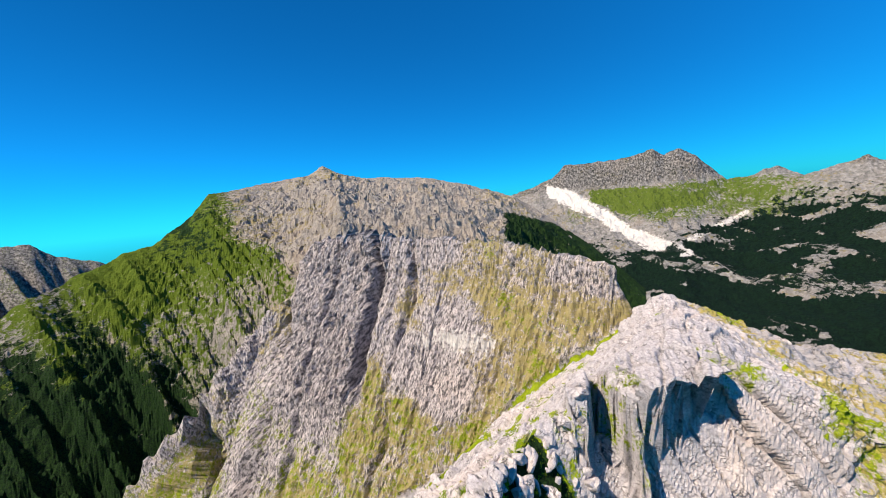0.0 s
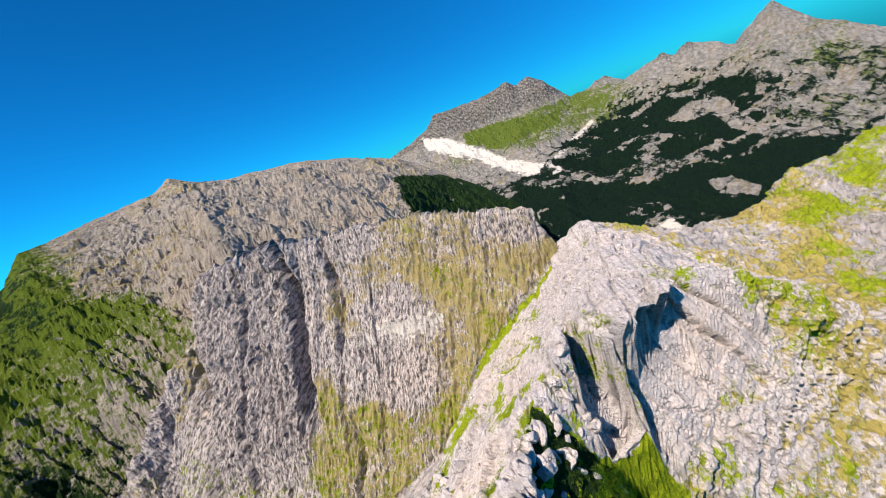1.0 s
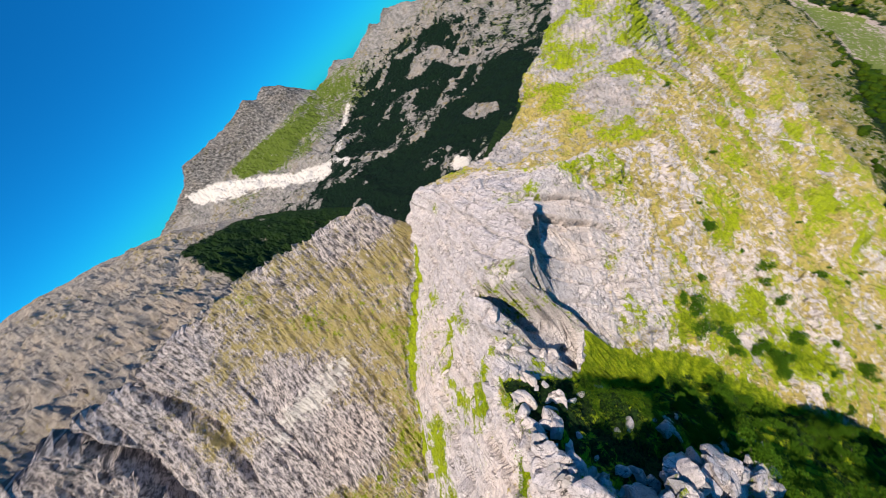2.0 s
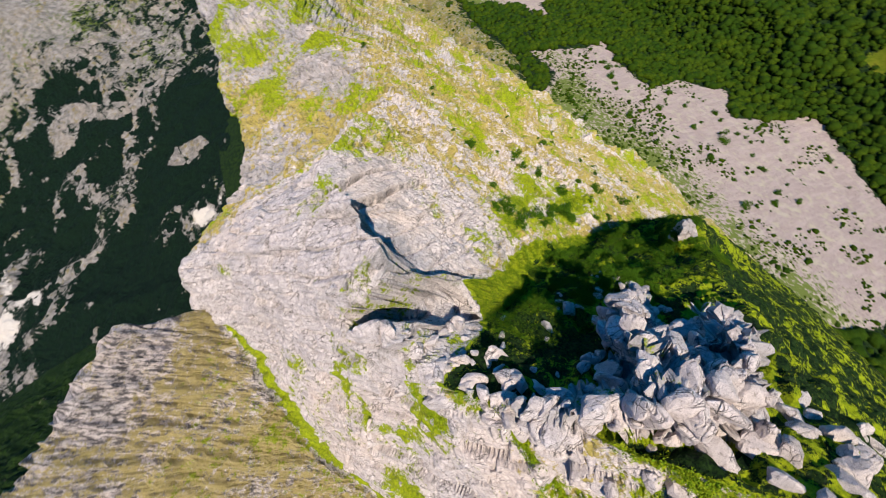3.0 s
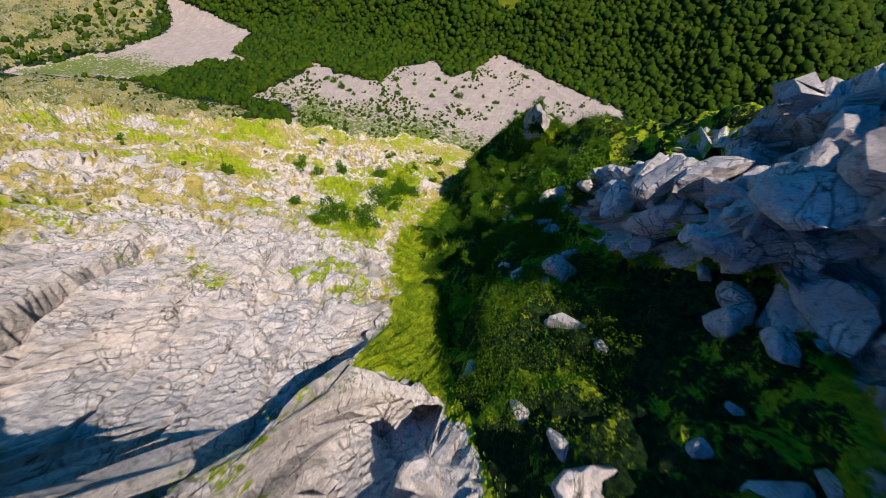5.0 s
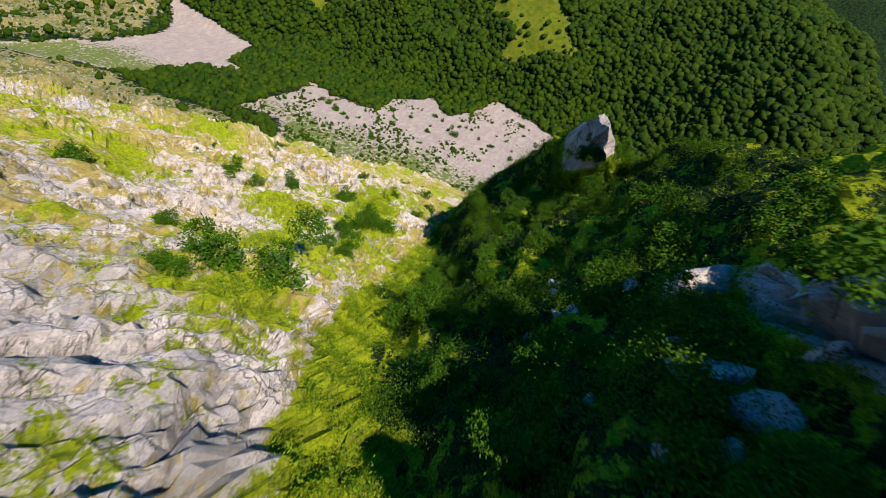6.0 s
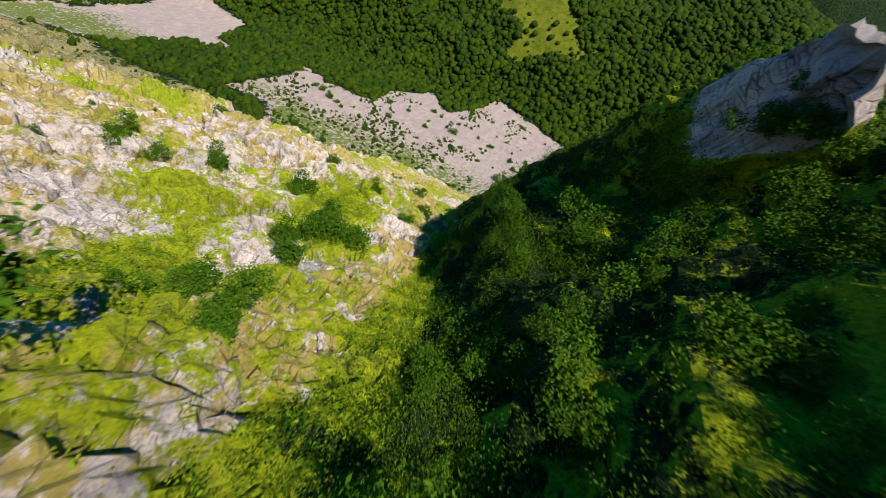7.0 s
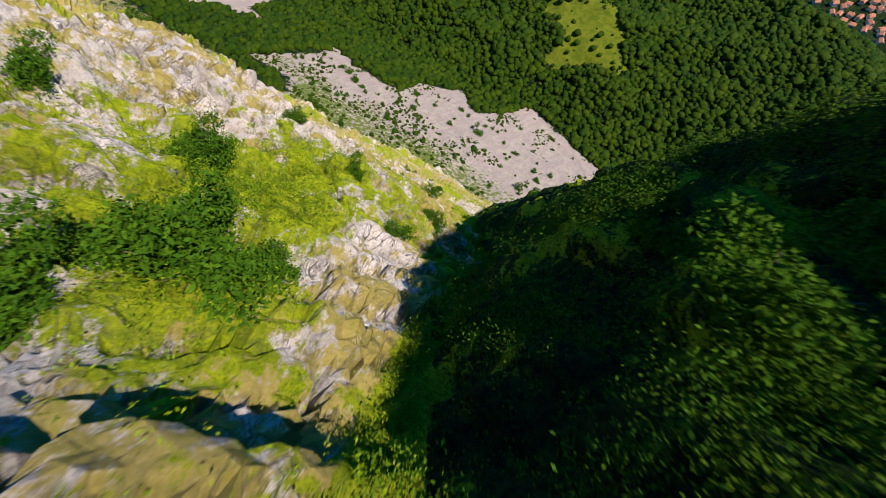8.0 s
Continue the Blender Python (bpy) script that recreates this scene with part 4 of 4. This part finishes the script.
def place_bush(support, x, y, size, label, group):
    place, normal = ground_at(support, x, y)
    if place is None:
        return
    thing = new("shrub")
    thing.empty_display_size = 0.1
    thing.matrix_world = Matrix.Translation(place) @ Euler((rng.uniform(-0.2, 0.2), rng.uniform(-0.2, 0.2), rng.uniform(0, 6.28))).to_matrix().to_4x4() @ Matrix.Diagonal((size, size, size * rng.uniform(0.7, 1.0), 1))
    for name, me in (("foliage", BUSHES[int(rng.integers(len(BUSHES)))]), ("trunk", STEMS)):
        new(name, me).parent = thing
    tagged(thing, label, "shrub", group)


SLAB_BUSHES = ((45, 36, 3.2), (43, 35, 3.4), (51, 29, 2.4), (60, 22, 2.2), (49, 25.5, 3.0), (51, 25, 2.6), (42, 32, 1.9), (45, 32, 1.8), (77, 35, 2.8), (57, 36, 1.4), (87, 16, 2.8), (71, 8, 3.0),
               (67, 1, 3.4), (69, 24, 2.0), (47, 38, 1.6), (53, 28, 1.8), (88, 15, 2.4), (61, 22, 2.0), (78, 26, 2.2), (84, 15, 2.0), (58, 23, 1.6), (48, 24, 1.7))
for bx, by, size in SLAB_BUSHES:
    place_bush(massif, bx, by, size, "round dark green bush rooted in the pale slab", "bushes on the slab")
for _ in range(50):
    place_bush(massif, rng.uniform(40, 140), rng.uniform(-25, 48), rng.uniform(0.6, 1.5), "small green bush in a crack of the slab", "bushes on the slab")
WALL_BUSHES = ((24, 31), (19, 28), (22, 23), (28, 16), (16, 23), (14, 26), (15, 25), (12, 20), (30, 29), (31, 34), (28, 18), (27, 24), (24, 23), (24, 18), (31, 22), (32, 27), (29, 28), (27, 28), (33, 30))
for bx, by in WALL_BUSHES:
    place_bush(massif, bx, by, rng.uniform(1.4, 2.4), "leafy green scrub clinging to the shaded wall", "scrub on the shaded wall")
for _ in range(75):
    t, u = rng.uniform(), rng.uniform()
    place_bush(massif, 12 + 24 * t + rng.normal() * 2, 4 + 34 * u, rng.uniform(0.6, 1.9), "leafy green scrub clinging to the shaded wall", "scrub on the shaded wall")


# ---- the woods, the scree's bushes, and the village ----
def crown_cloud(name, xs, ys, radius, material, label, seed, support):
    """Tree crowns in their hundreds: knobbly domes of leaf, one beside another."""
    r = np.random.default_rng(seed)
    co, f = ball(1)
    cols, rows_, heights = VALLEY_GRID
    i = np.clip(np.searchsorted(cols, xs) - 1, 0, len(cols) - 2)
    j = np.clip(np.searchsorted(rows_, ys) - 1, 0, len(rows_) - 2)
    a, b = (xs - cols[i]) / (cols[i + 1] - cols[i]), (ys - rows_[j]) / (rows_[j + 1] - rows_[j])
    zs = (heights[j, i] * (1 - a) + heights[j, i + 1] * a) * (1 - b) + (heights[j + 1, i] * (1 - a) + heights[j + 1, i + 1] * a) * b
    m, q = len(xs), radius[:, None, None]
    k = co[None] * (1 + 0.30 * r.normal(size=(m, len(co), 1)).clip(-1, 1)) * q
    k[..., 2] *= r.uniform(0.4, 0.8, (m, 1))
    k = k + np.stack([xs, ys, zs + 0.45 * radius], -1)[:, None]
    all_f = (f[None] + len(co) * np.arange(m)[:, None, None]).reshape(-1, 3)
    me = mesh_from(name, k.reshape(-1, 3), all_f, material, True)
    return tagged(new(name, me), label, "forest", kind="stuff")


def forest_places(count, x_lo, x_hi, y_lo, y_hi, seed, clear):
    r = np.random.default_rng(seed)
    x, y = r.uniform(x_lo, x_hi, count), r.uniform(y_lo, y_hi, count)
    wx, wy = x + 28 * fbm(np.stack([x, y, 0 * x - 66], -1) / 60, 4, 14), y + 28 * fbm(np.stack([x, y, 0 * x - 66], -1) / 60, 4, 15)
    field = np.maximum(inside(wx, wy, MEADOW), inside(wx, wy, MEADOW_EAST))
    scree = np.maximum(inside(x, y, SCREE), inside(x, y, SCREE_EAST)) + 6 * fbm(np.stack([x, y, 0 * x], -1) / 25, 3, 6)
    keep = (scree < clear) & ((inside(x, y, CRAGS) < -4) | (r.uniform(size=count) < 0.12)) & ((field < 0) | (r.uniform(size=count) < 0.05))
    return x[keep], y[keep]


fx, fy = forest_places(62000, -345, 900, -700, -40, 21, -2)
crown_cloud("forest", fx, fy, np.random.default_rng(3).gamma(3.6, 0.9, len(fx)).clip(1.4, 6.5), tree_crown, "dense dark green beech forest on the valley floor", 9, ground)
r2 = np.random.default_rng(17)


def scrub_places(count, outline, thin, seed):
    """Scrub in loose drifts within an outline."""
    r = np.random.default_rng(seed)
    lo, hi = np.min(outline, axis=0), np.max(outline, axis=0)
    x, y = r.uniform(lo[0], hi[0], count), r.uniform(max(lo[1], -300), min(hi[1], 30), count)
    drift = fbm(np.stack([x, y, 0 * x], -1) / 28, 4, seed) + 0.42 * step(-150, -80, y)
    keep = (inside(x, y, outline) > 1) & (drift > thin)
    return x[keep], y[keep]


for name, outline, count, thin, seed, label in (("scree_scrub", SCREE, 9000, 0.22, 61, "drifts of dark green scrub on the pale scree"), ("crag_scrub", CRAGS, 9000, 0.12, 62, "green scrub between the grey crags")):
    sx, sy = scrub_places(count, outline, thin, seed)
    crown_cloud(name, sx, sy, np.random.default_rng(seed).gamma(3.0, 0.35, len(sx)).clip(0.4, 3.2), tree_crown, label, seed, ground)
for _ in range(190):
    x, y = r2.uniform(60, 420), r2.uniform(-290, -50)
    if inside(np.array([x]), np.array([y]), SCREE)[0] > 2:
        place_bush(ground, x, y, r2.gamma(3.0, 0.75) + 0.8, "dark green bush growing on the pale scree", "bushes on the scree")

plaster = Nodes("plaster")
plaster = plaster.finish(plaster.mix(plaster.noise(0.6), (0.62, 0.56, 0.48), (0.75, 0.70, 0.62)), 0.9)
roof_tile = Nodes("roof_tile")
roof_tile = roof_tile.finish(roof_tile.mix(roof_tile.noise(0.9), (0.36, 0.13, 0.08), (0.48, 0.22, 0.15)), 0.85)


def box_part(name, lo, hi, material, parent):
    co = np.array([(x, y, z) for z in (lo[2], hi[2]) for y in (lo[1], hi[1]) for x in (lo[0], hi[0])])
    f = np.array([(0, 2, 3, 1), (4, 5, 7, 6), (0, 1, 5, 4), (2, 6, 7, 3), (0, 4, 6, 2), (1, 3, 7, 5)])
    ob = new(name, mesh_from(name, co, f, material))
    ob.parent = parent
    return ob


def house():
    thing = new("house")
    box_part("wall", (-6, -4.5, -3), (6, 4.5, 6.5), plaster, thing)
    co = np.array(((-6.6, -5.2, 6.2), (6.6, -5.2, 6.2), (6.6, 5.2, 6.2), (-6.6, 5.2, 6.2), (-6.6, 0, 9.4), (6.6, 0, 9.4), (-6.6, -5.2, 6.5), (6.6, -5.2, 6.5), (6.6, 5.2, 6.5), (-6.6, 5.2, 6.5)))
    f = np.array(((0, 3, 2, 1), (6, 7, 5, 4), (8, 9, 4, 5), (0, 1, 7, 6), (2, 3, 9, 8), (1, 2, 8, 7), (3, 0, 6, 9)))
    roof = new("roof", mesh_from("roof", co, f, roof_tile))
    roof.parent = thing
    box_part("chimney", (2.5, 0.8, 7.5), (3.3, 1.6, 10.2), plaster, roof)
    return tagged(thing, "plastered village house with a red tiled roof", "house", "houses of the village")


first = house()
spots = []
for _ in range(900):
    x, y = r2.uniform(-700, -60), r2.uniform(-1380, -960)
    if all(math.hypot(x - a, y - b) > 17 for a, b in spots) and min(math.hypot((x + 300) / 150, (y + 1090) / 110), math.hypot((x + 620) / 90, (y + 1230) / 70)) < 1 and len(spots) < 110:
        spots.append((x, y))
for k, (x, y) in enumerate(spots):
    place, _ = ground_at(ground, x, y)
    m = pose(x, y, place.z, 0, 0, r2.uniform(0, 180))
    if k == 0:
        first.matrix_world = m
    else:
        copy_thing(first, m)
